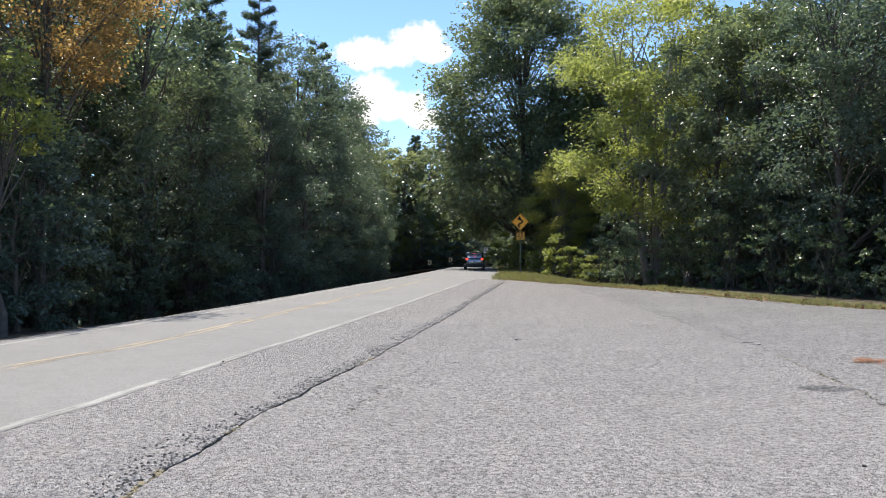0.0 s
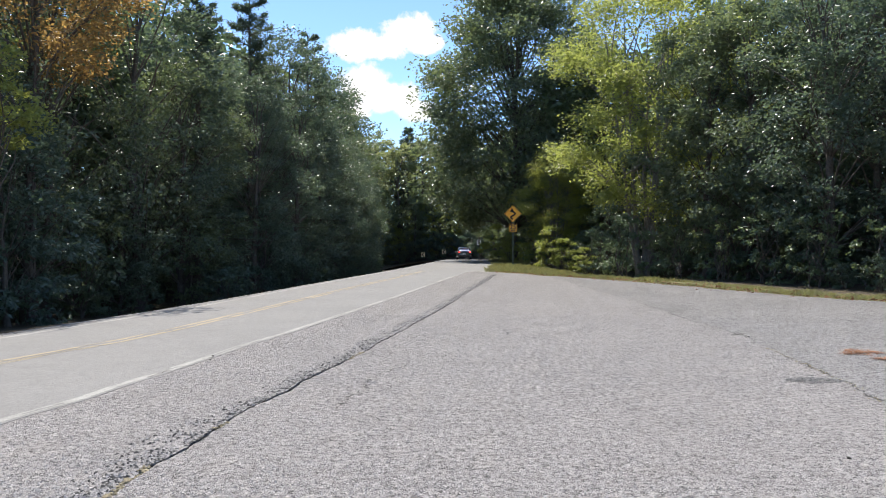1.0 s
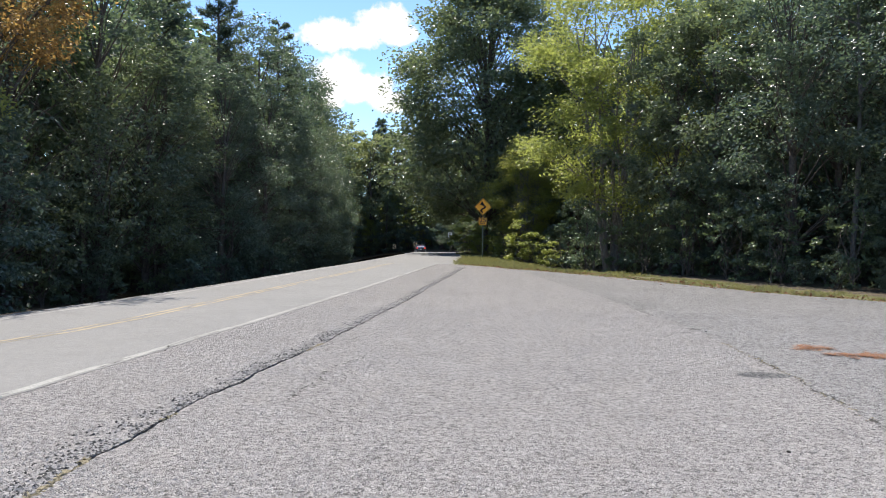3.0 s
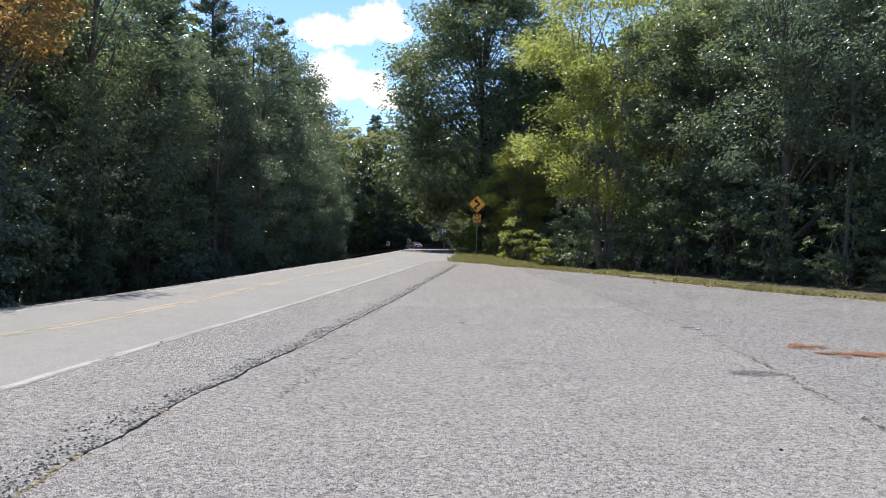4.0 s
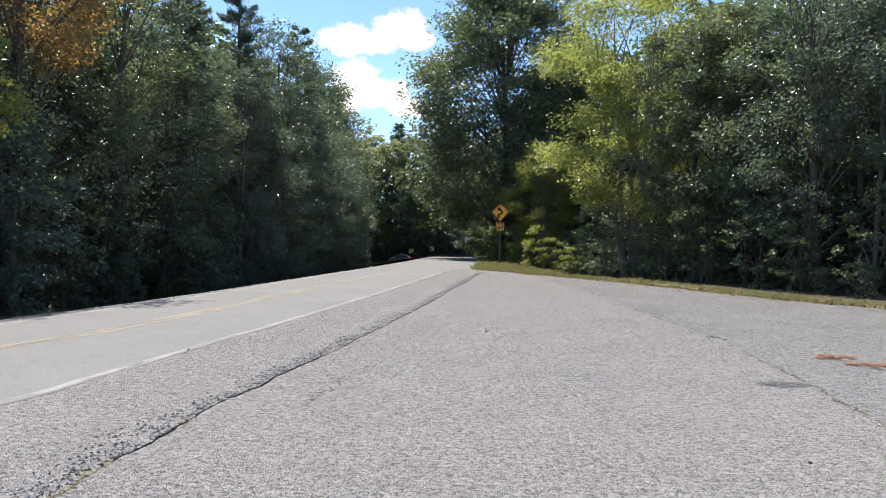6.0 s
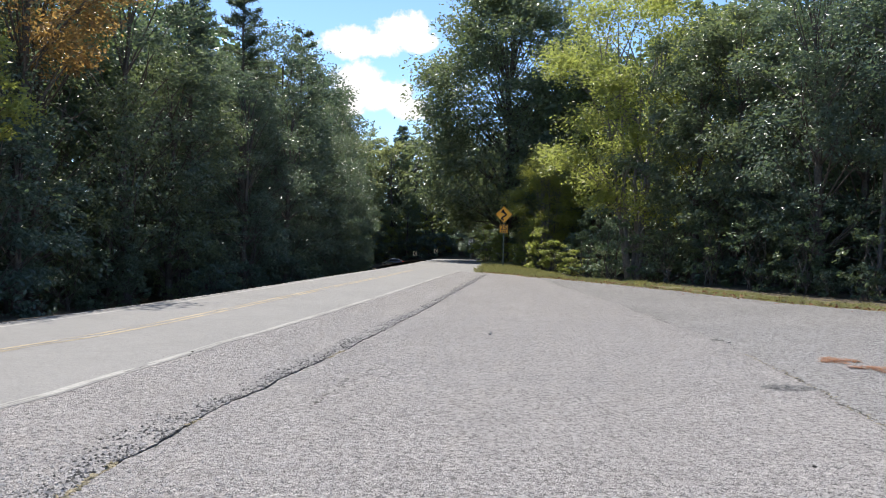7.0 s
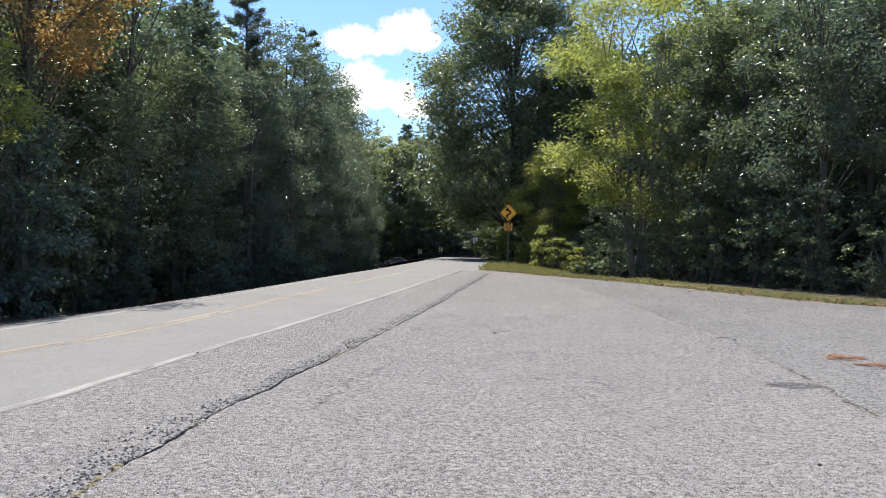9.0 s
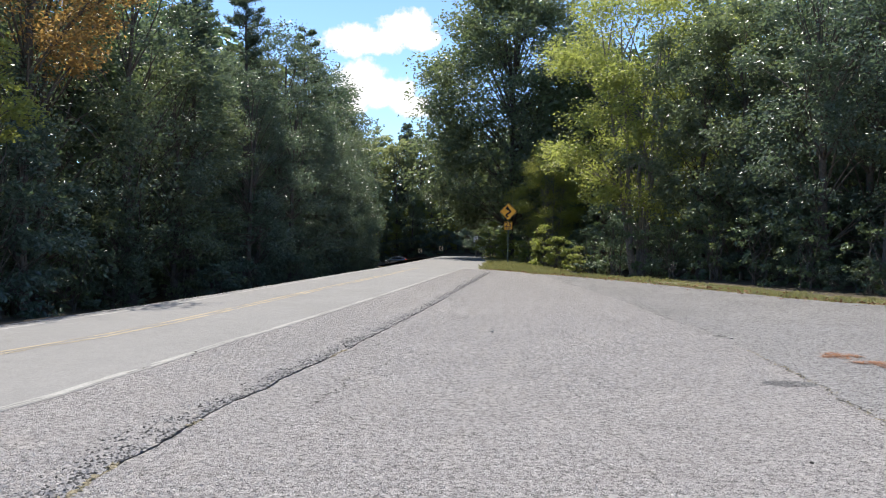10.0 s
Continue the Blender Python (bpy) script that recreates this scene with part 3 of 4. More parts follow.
def pine_tree(seed, height, radius, base, n_leaf, size, label):
    """Straight trunk, whorls of drooping branches, long needle tufts."""
    rng = np.random.default_rng(seed)
    v, f = [], []
    pts = [(rng.normal(0, 0.05), rng.normal(0, 0.05), -0.3 + (height + 0.2) * k / 8) for k in range(9)]
    tube(v, f, pts, [0.015 * height * (1.3 if k == 0 else 1 - 0.93 * k / 8) for k in range(9)], 8)
    br = []
    z = base
    while z < height - 0.3:
        u = (z - base) / (height - base)
        for k in range(5):
            a = rng.uniform(0, 6.3)
            L = radius * (1 - u) ** 0.75 * rng.uniform(0.6, 1.1) + 0.4
            br.append((z + rng.normal(0, 0.25), a, L, u))
        z += rng.uniform(0.6, 1.0)
    per = n_leaf // len(br)
    cs, out = [], []
    for z, a, L, u in br:
        d = Vector((math.cos(a), math.sin(a), 0))
        rise = -0.12 + 0.5 * u
        tip = Vector((0, 0, z)) + d * L + Vector((0, 0, L * rise))
        tube(v, f, [(0, 0, z), Vector((0, 0, z)) + d * L * 0.5 + Vector((0, 0, L * rise * 0.7)), tip], [0.05, 0.03, 0.008], 4)
        t = rng.random(per) ** 0.6
        side = rng.normal(0, 0.16, per) * L * (1.1 - t * 0.5)
        q = np.array((0, 0, z)) + np.outer(t * L, d) + np.outer(side, (-d.y, d.x, 0)) + np.outer(t * L * rise, (0, 0, 1))
        q[:, 2] += rng.normal(0, 0.09, per) + 0.08
        cs.append(q)
        out.append(np.tile((d.x, d.y, 0.5), (per, 1)))
    tree = tagged(new("pine_tree"), label, "tree")
    mesh_part("trunk", mesh_of("trunk", v, f, BARK, True), tree)
    mesh_part("crown", leaves("crown", np.concatenate(cs), size, LEAF_PINE, rng, slim=0.22, droop=-0.1, outward=np.concatenate(out)), tree)
    return tree


def place(ob, x, y, turn=0.0, size=1.0, sink=0.0):
    """The pose of a plant on the land."""
    z = lay(x, y) - 0.1 - sink
    return Matrix.Translation((x, y, z)) @ Matrix.Rotation(turn, 4, "Z") @ Matrix.Scale(size, 4)


def plant_all(protos, spots, rng, group):
    """Sets each kind at its spots: the first takes the original, the rest are copies."""
    for ob, spot in zip(protos, spots):
        for i, (x, y, s) in enumerate(spot):
            m = place(ob, x, y, rng.uniform(0, 6.3), s)
            if i == 0:
                ob.matrix_basis = m
                tagged(ob, group=group)
            else:
                tagged(copy_thing(ob, m), group=group)


def forest():
    rng = random.Random(11)
    mature = "tall broadleaf tree with a dense dark green crown"
    kinds = [
        broad_tree(1, 20, 4.6, 4.0, 12500, 0.28, LEAF_GREEN, BARK, mature),
        broad_tree(2, 18, 4.2, 2.5, 12500, 0.28, LEAF_DARK, BARK, mature),
        broad_tree(3, 21, 4.8, 5.0, 12500, 0.3, LEAF_DARK, BARK, mature),
        pine_tree(4, 21, 3.6, 5.0, 13000, 0.34, "tall pine with drooping dark needle boughs"),
        broad_tree(5, 9, 2.9, 0.6, 4800, 0.26, LEAF_DARK, BARK, "young understorey tree in deep shade", clumps=30),
    ]
    near = [
        pine_tree(6, 21, 3.9, 3.0, 23000, 0.24, "tall pine with layered dark needle boughs near the road"),
        broad_tree(7, 20, 4.6, 3.0, 18000, 0.2, LEAF_DARK, BARK, "tall dark broadleaf tree near the road", clumps=60),
        broad_tree(8, 17, 4.4, 2.2, 17000, 0.19, LEAF_DARK, BARK, "dark glossy-leaved tree at the edge of the woods", clumps=56),
    ]
    back = [
        broad_tree(11, 21, 5.4, 1.5, 3700, 0.6, LEAF_GREEN, BARK, "tall tree standing behind in the shaded woods", clumps=44),
        broad_tree(12, 20, 5.2, 1.0, 3700, 0.6, LEAF_DARK, BARK, "tall dark tree standing behind in the shaded woods", clumps=44),
    ]
    spots = [[] for _ in kinds + back + near]
    y = 5.0
    while y < 152:
        edge = woods_edge(y)
        if y < 34:
            spots[rng.choice((7, 8, 8))].append((edge - 3.8 - rng.uniform(0, 1.5), y, rng.uniform(0.82, 0.9)))
        elif y < 66:
            # tops that step down along the road
            spots[rng.choice((7, 8, 9))].append((edge - 4.6 - rng.uniform(0, 0.8), y, rng.uniform(0.98, 1.05)))
            spots[rng.choice((8, 9))].append((edge - 2.4 - rng.uniform(0, 0.8), y + 2.2, rng.uniform(0.62, 0.72)))
        else:
            spots[rng.choice((0, 1, 2, 3, 2))].append((edge - 3.8 - rng.uniform(0, 1.2), y, rng.uniform(0.88, 0.98)))
            spots[rng.choice((1, 2, 8))].append((edge - 2.6 - rng.uniform(0, 0.8), y + 2.4, rng.uniform(0.6, 0.7)))
        spots[4].append((edge - 1.6 - rng.uniform(0, 1.6), y + 2.3, rng.uniform(0.6, 0.9)))
        y += rng.uniform(4.2, 5.6)
    y = 4.0
    while y < 165:
        for off in (8.5, 12.0, 16.5, 22):
            size = rng.uniform(0.82, 0.92) if off < 12 else rng.uniform(0.92, 1.08)
            spots[rng.choice((5, 6))].append((woods_edge(y) - off - rng.uniform(0, 2.0), y + rng.uniform(-1.5, 1.5), size))
        y += rng.uniform(5.5, 7.0)
    spots[4] += [(-14.9, 22.0, 0.9), (-16.0, 21.0, 1.0), (-15.6, 24.2, 1.0)]
    # right-hand woods behind the verge
    for x, y, k, s in ((9.0, 67, 0, 1.0), (5.6, 84, 1, 0.95), (13, 52, 1, 0.95), (11.5, 44, 2, 0.8), (16.5, 42, 9, 1.0), (15, 35.5, 9, 0.9),
                       (20, 34, 8, 0.95), (19.5, 28.5, 9, 0.95), (25, 27, 0, 0.9), (3.0, 96, 3, 1.0), (-0.5, 110, 0, 0.95), (-2, 122, 3, 1.05), (-5, 136, 1, 1.0)):
        spots[k].append((x, y, s))
    for x, y, s in ((9.5, 50.5, 0.9), (12.5, 40, 0.8), (15.5, 38.5, 0.8), (17.5, 31.5, 0.75), (20.5, 25.5, 0.8), (14, 46, 1.0), (18, 37, 1.0),
                    (10.5, 55, 1.0), (2.2, 86, 0.8), (0.6, 98, 0.8), (3.4, 74, 0.9), (6.5, 66, 1.0), (-1.5, 114, 0.9), (25, 22, 0.9), (7.5, 57, 0.8)):
        spots[4].append((x, y, s))
    for i in range(9):
        for off in (0, 7, 14):
            u = i / 8
            spots[rng.choice((5, 6))].append((30 - 24 * u + off * 0.75 + rng.uniform(-1.5, 1.5), 33 + 42 * u + off * 0.6 + rng.uniform(-1.5, 1.5), rng.uniform(0.95, 1.12)))
    for i in range(6):
        spots[rng.choice((5, 6))].append((8 - i * 1.6 + rng.uniform(-1, 1), 92 + i * 11, rng.uniform(1.0, 1.15)))
        spots[rng.choice((5, 6))].append((15 - i * 1.6 + rng.uniform(-1, 1), 88 + i * 11, rng.uniform(1.0, 1.15)))
    for i in range(8):
        u = i / 7
        spots[rng.choice((5, 6))].append((24 - 20 * u + rng.uniform(-1, 1), 37 + 44 * u + rng.uniform(-1, 1), rng.uniform(0.7, 0.85)))
    plant_all(kinds + back + near, spots, rng, "roadside woods")
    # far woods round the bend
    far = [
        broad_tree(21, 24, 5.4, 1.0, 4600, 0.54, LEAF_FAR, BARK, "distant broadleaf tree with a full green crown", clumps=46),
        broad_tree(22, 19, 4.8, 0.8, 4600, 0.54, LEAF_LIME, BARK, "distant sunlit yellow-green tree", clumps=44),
        pine_tree(23, 30, 5.0, 9.0, 7000, 0.7, "distant tall pine above the other trees"),
    ]
    spots = [[], [], []]
    for i in range(12):
        spots[0].append((-50 + i * 5.0 + rng.uniform(-1.5, 1.5), 172 + rng.uniform(-3, 5), rng.uniform(0.98, 1.12)))
    for i in range(12):
        spots[1 if i % 3 == 0 else 0].append((-52 + i * 4.6 + rng.uniform(-1.5, 1.5), 166.5 + rng.uniform(-1, 2), rng.uniform(0.5, 0.7)))
    for i in range(14):
        spots[0].append((-58 + i * 4.6 + rng.uniform(-1, 1), 186 + rng.uniform(-3, 3), rng.uniform(0.7, 1.05)))
    for i in range(11):
        spots[0].append((-60 + i * 4.6 + rng.uniform(-1.5, 1.5), 180 + rng.uniform(-3, 3), rng.uniform(1.05, 1.2)))
    spots[1] += [(-20.0, 170, 1.12), (-15, 166, 1.0), (-26.5, 168, 0.85)]
    spots[2] = [(-23.6, 177, 1.0), (-14, 184, 0.92), (-9.5, 168, 0.9), (-11.5, 176, 0.85), (-33, 184, 0.85)]
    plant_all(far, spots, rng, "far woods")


def feature_plants():
    """The plants that stand out from the woods."""
    rng = random.Random(3)
    oak = broad_tree(31, 25, 7.6, 4.0, 72000, 0.32, LEAF_DARK, BARK, "large spreading oak leaning out over the road", clumps=150, spread=1.2)
    oak.matrix_basis = place(oak, 0.6, 74, 0.6, 1.08)
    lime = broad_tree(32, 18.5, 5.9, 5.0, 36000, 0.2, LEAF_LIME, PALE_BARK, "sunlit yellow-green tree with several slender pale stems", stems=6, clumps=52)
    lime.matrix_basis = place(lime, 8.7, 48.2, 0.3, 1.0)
    lime2 = copy_thing(lime, place(lime, 4.2, 62.0, 2.2, 0.52))
    tagged(lime2, "smaller sunlit yellow-green tree at the wood's edge", "tree")
    glossy = broad_tree(33, 15, 4.2, 2.2, 19000, 0.2, LEAF_DARK, BARK, "dark tree with glossy leaves glinting in the sun", clumps=48)
    glossy.matrix_basis = place(glossy, 13.2, 41.5, 0.4, 1.0)
    tagged(copy_thing(glossy, place(glossy, 17.2, 36.5, 2.0, 0.95)))
    rust = broad_tree(34, 16.5, 3.9, 8.6, 24000, 0.15, LEAF_RUST, BARK, "autumn tree with brown and orange leaves beside the road", clumps=44)
    rust.matrix_basis = place(rust, -16.4, 25.0, 1.0, 1.06)
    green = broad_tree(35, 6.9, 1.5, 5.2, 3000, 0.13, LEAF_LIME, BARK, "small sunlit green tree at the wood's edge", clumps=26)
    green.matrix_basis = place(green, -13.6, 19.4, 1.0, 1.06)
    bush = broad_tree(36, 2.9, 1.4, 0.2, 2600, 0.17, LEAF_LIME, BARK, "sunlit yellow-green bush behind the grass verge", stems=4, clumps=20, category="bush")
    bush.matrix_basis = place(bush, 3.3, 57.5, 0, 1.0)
    for x, y, s in ((4.4, 55.5, 0.75), (2.4, 61, 0.8), (-0.6, 69, 1.05), (0.5, 66, 0.8), (5.6, 54, 0.6)):
        copy_thing(bush, place(bush, x, y, rng.uniform(0, 6), s))
    sap = broad_tree(37, 4.2, 1.5, 0.6, 1000, 0.2, LEAF_GREEN, BARK, "thin sapling with sparse leaves at the wood's edge", stems=3, clumps=16, category="sapling")
    sap.matrix_basis = place(sap, 7.0, 45.5, 0, 1.0)
    for x, y, s in ((9.6, 42.5, 0.9), (10.8, 38.5, 0.8), (12.2, 36.0, 0.9), (13.4, 33.8, 0.75), (15.2, 31.2, 0.85), (17.0, 28.2, 0.8), (5.8, 48.5, 0.8), (14.4, 35.5, 1.05), (8.6, 44.2, 0.7), (11.6, 40.2, 1.1)):
        copy_thing(sap, place(sap, x, y, rng.uniform(0, 6), s))
    rough = broad_tree(38, 3.2, 1.7, 0.1, 1600, 0.24, LEAF_DARK, BARK, "low dark shrub in the shade of the trees", stems=4, clumps=18, category="shrub")
    first = True
    for i in range(34):
        y = 8 + i * 3.4
        x = woods_edge(y) - 0.2 - rng.uniform(0, 2.4)
        m = place(rough, x, y, rng.uniform(0, 6), rng.uniform(0.5, 1.0))
        if first:
            rough.matrix_basis, first = m, False
        else:
            copy_thing(rough, m)
    for i in range(22):
        copy_thing(rough, place(rough, -52 + i * 2.3, 164.5 + rng.uniform(-1, 2.5), rng.uniform(0, 6), rng.uniform(1.2, 1.9)))
    for i in range(9):
        y = 21.0 + i * 1.7
        copy_thing(rough, place(rough, at(y, VERGE_Y, VERGE_X) + 5.4 + rng.uniform(0, 1.2), y + 1.5, rng.uniform(0, 6), rng.uniform(0.35, 0.55)))
    for x, y in ((9, 47), (11, 43), (13, 38.5), (15, 36), (16, 33), (18.5, 30), (21, 27), (6.5, 52), (5, 58), (12, 46), (17, 40), (19, 33)):
        copy_thing(rough, place(rough, x + 1.2, y + 1.5, rng.uniform(0, 6), rng.uniform(0.7, 1.1)))


def fallen_leaves():
    """Dry leaves blown along the edge of the lay-by."""
    rng = np.random.default_rng(18)
    c = []
    for _ in range(1500):
        y = rng.uniform(20, 45)
        x = at(y, VERGE_Y, VERGE_X) + rng.normal(0.3, 0.5)
        c.append((x, y, 0.015 + lay(x, y)))
    tagged(new("fallen_leaves", leaves("fallen_leaves", np.array(c), 0.09, NEEDLE, rng, 0.6, 0.0)), "dry brown leaves along the pavement edge", "fallen leaves", kind="stuff")


def snag():
    """A slender pale dead tree with a few bare limbs, standing before the dark woods."""
    v, f = [], []
    tube(v, f, [(0, 0, -0.3), (0.1, 0, 3), (0.25, 0.1, 6), (0.2, 0.1, 9), (0.1, 0.2, 12), (0.0, 0.2, 15)], [0.12, 0.11, 0.10, 0.085, 0.06, 0.02], 9)
    for z, tip in ((11.2, (-1.9, 0.2, 12.3)), (8.2, (1.5, -0.2, 10.6)), (9.4, (-1.2, 0.3, 10.4)), (6.6, (0.9, 0.4, 7.6)), (12.6, (1.1, 0.0, 14.0))):
        p, q = Vector((0.2, 0.1, z)), Vector(tip)
        tube(v, f, [p, (p + q) / 2 + Vector((0, 0, -0.15)), q], [0.06, 0.045, 0.012], 6)
    tree = tagged(new("dead_tree"), "slender pale dead tree with bare limbs before dark woods", "tree")
    mesh_part("trunk", mesh_of("trunk", v, f, GREY_BARK, True), tree)
    tree.matrix_basis = place(tree, 16.6, 33.8)


def grass():
    rng = np.random.default_rng(8)
    pts = []
    seg = [(Vector(a), Vector(b)) for a, b in zip(VERGE[1:], VERGE[2:])]
    lens = np.array([(b - a).length for a, b in seg])
    for _ in range(30000):
        a, b = seg[rng.choice(len(seg), p=lens / lens.sum())]
        u = rng.random()
        p = a + (b - a) * u
        d = (b - a).normalized()
        nrm = Vector((d.y, -d.x))
        off = -0.05 + 2.7 * rng.random() ** 1.2 + 0.22 * noise.noise((p.x * 2.1, p.y * 2.1, 6)) - 0.1 * rng.random() ** 3
        clump = noise.noise((p.x * 1.2, p.y * 1.2, off))
        if clump < -0.1 and rng.random() < 0.75:
            continue
        pts.append((p.x + nrm.x * off, p.y + nrm.y * off, 0.055 + 0.13 * max(0, clump + 0.1)))
    for _ in range(7000):
        y = rng.uniform(45, 92)
        x = at(y, ROADR_Y, ROADR_X) - 0.1 + 3.2 * rng.random() ** 1.2
        pts.append((x, y, 0.15))
    for _ in range(6000):
        y = rng.uniform(42.5, 56)
        pts.append((rng.uniform(-0.2, 4.8) + max(0, 46 - y) * 0.5, y, 0.15))
    pts = np.array(pts)
    n = len(pts)
    z = np.array([lay(x, y) - 0.06 for x, y, _ in pts])
    c = np.stack([pts[:, 0], pts[:, 1], z], 1)
    h = pts[:, 2] * rng.uniform(0.6, 1.6, n)
    a = rng.uniform(0, 6.3, n)
    side = np.stack([np.cos(a), np.sin(a), np.zeros(n)], 1) * 0.014
    leanv = np.stack([rng.normal(0, 0.45, n), rng.normal(0, 0.45, n), np.ones(n)], 1)
    v = np.empty((n, 4, 3))
    v[:, 0], v[:, 1] = c - side, c + side
    v[:, 2] = c + leanv * h[:, None] * 0.6 + side * 0.7
    v[:, 3] = c + leanv * (1.5, 1.5, 1) * h[:, None] * 1.05
    f = (np.array([(0, 1, 2), (0, 2, 3)])[None] + (np.arange(n) * 4)[:, None, None]).reshape(-1, 3)
    tagged(new("grass", mesh_of("grass", v.reshape(-1, 3), f, GRASS)), "dry yellow-green grass on the road verge", "grass", kind="stuff")
    # soil under the verge
    v, f = [], []
    for x, y in VERGE[1:]:
        v += [(x + 0.05, y + 0.03, -0.045), (x + 1.9, y + 1.15, lay(x + 1.9, y + 1.15) - 0.03)]
    f = [(2 * i, 2 * i + 1, 2 * i + 3, 2 * i + 2) for i in range(len(VERGE) - 2)]
    tagged(new("verge_soil", mesh_of("verge_soil", v, f, VERGE_SOIL)), "dry soil and thatch of the grass verge", "ground", kind="structure")
    ys = np.arange(45, 100, 1.0)
    v = []
    for y in ys:
        x = at(y, ROADR_Y, ROADR_X)
        v += [(x + 0.02, y, lay(x, y) - 0.03), (x + 2, y, lay(x + 2, y) - 0.03), (x + 4.0, y, lay(x + 4, y) - 0.05)]
    f = [q for i in range(len(ys) - 1) for q in ((3 * i, 3 * i + 1, 3 * i + 4, 3 * i + 3), (3 * i + 1, 3 * i + 2, 3 * i + 5, 3 * i + 4))]
    tagged(new("verge_soil", mesh_of("verge_soil", v, f, VERGE_SOIL)), "dry soil and thatch of the grass verge", "ground", kind="structure")


VERGE_SOIL = plain("verge_thatch", (0.13, 0.12, 0.055), 0.95, 0, 0.4, 12, 0.8)


def needles():
    """Heaps of fallen rust-coloured needles on the apron."""
    rng = np.random.default_rng(4)
    for cx, cy, rx, ry, n in ((6.37, 13.55, 0.30, 0.30, 700), (6.98, 12.85, 0.62, 0.34, 1500)):
        p = rng.uniform(-1.3, 1.3, (n, 3)) * (rx, ry, 0)
        p += (cx, cy, 0)
        p = np.array([q for q in p if math.hypot((q[0] - cx) / rx, (q[1] - cy) / ry) < 0.8 + 0.9 * noise.noise((q[0] * 4, q[1] * 4, 1)) + 0.6 * noise.noise((q[0] * 12, q[1] * 12, 1))])
        n = len(p)
        p[:, 2] = rng.uniform(0.0, 0.03, n)
        a = rng.uniform(0, 3.14, n)
        d = np.stack([np.cos(a), np.sin(a), rng.normal(0, 0.12, n)], 1) * 0.055
        w = np.stack([-np.sin(a), np.cos(a), np.zeros(n)], 1) * 0.006
        v = np.stack([p - d - w, p - d + w, p + d + w, p + d - w], 1)
        v[..., 2] = np.maximum(v[..., 2], 0.002)
        f = (np.array([(0, 1, 2, 3)])[None] + (np.arange(n) * 4)[:, None, None]).reshape(-1, 4)
        tagged(new("pine_needles", mesh_of("pine_needles", v.reshape(-1, 3), f, NEEDLE)), "patch of rust-brown fallen pine needles on the pavement", "pine needles", kind="stuff")


def branches():
    """Dead branches and thin bare stems lying or leaning at the woods' edge."""
    rng = np.random.default_rng(41)
    for x, y, rz, tilt, L in ((10.6, 44.5, 40, 35, 3.4), (11.0, 44.0, 60, 28, 2.6), (9.0, 46.0, 160, 50, 2.4), (6.2, 50.0, 200, 14, 2.0), (-11.4, 38.5, 20, 62, 0.5), (-12.9, 30.0, 75, 12, 2.6),
                              (13.6, 36.5, 10, 66, 4.5), (12.0, 39.5, 130, 20, 2.2), (15.5, 33.5, 80, 12, 2.0)):
        v, f = [], []
        pts = [(L * k / 5, rng.normal(0, 0.05), rng.normal(0, 0.05)) for k in range(6)]
        tube(v, f, pts, [0.035 - 0.005 * k for k in range(6)], 6)
        for k in (2, 3, 4):
            p = Vector(pts[k])
            d = Vector((0.5, rng.normal(0, 0.4), rng.normal(0.1, 0.35)))
            tube(v, f, [p, p + d * 0.5, p + d + Vector((0, 0, 0.1))], [0.014, 0.009, 0.004], 5)
        ob = tagged(new("branch", mesh_of("branch", v, f, PALE_BARK, True)), "dead pale branch with bare twigs at the wood's edge", "branch", "dead branches")
        ob.matrix_basis = pose(x, y, lay(x, y) - 0.06, 0, -tilt, rz)


def pebbles():
    """Single stones and specks lying on the pavement."""
    for x, y, r, mat in ((3.4, 7.0, 0.017, DIRT), (0.38, 15.7, 0.03, STONE), (-0.62, 12.5, 0.012, DIRT), (-4.42, 12.1, 0.016, DIRT), (-4.3, 11.7, 0.014, DIRT), (5.15, 15.6, 0.03, STONE)):
        bm = bmesh.new()
        bmesh.ops.create_icosphere(bm, subdivisions=2, radius=r, matrix=Matrix.Diagonal((1.2, 0.9, 0.6, 1)))
        for v in bm.verts:
            v.co *= 1 + 0.3 * noise.noise(v.co * 40 + Vector((x, y, 0)))
        ob = part("pebble", bm, mat, None, "small loose stone lying on the pavement")
        tagged(ob, category="pebble", group="loose pebbles")
        ob.matrix_basis = pose(x, y, r * 0.45)


# ---- signs ----


def plate(bm, pts, y0, y1):
    """A flat plate from an outline in x and z, between two depths."""
    a = [bm.verts.new((x, y0, z)) for x, z in pts]
    b = [bm.verts.new((x, y1, z)) for x, z in pts]
    bm.faces.new(a)
    bm.faces.new(b[::-1])
    for i in range(len(pts)):
        j = (i + 1) % len(pts)
        bm.faces.new((a[j], a[i], b[i], b[j]))
    bmesh.ops.recalc_face_normals(bm, faces=bm.faces)
    return bm


def rounded(pts, r, n=4):
    """An outline with rounded corners."""
    out = []
    m = len(pts)
    for i in range(m):
        p, a, b = Vector(pts[i]), Vector(pts[i - 1]), Vector(pts[(i + 1) % m])
        u, w = (a - p).normalized() * r, (b - p).normalized() * r
        for k in range(n + 1):
            t = k / n
            out.append(tuple(p + u * (1 - t) ** 2 + w * t ** 2))
    return out


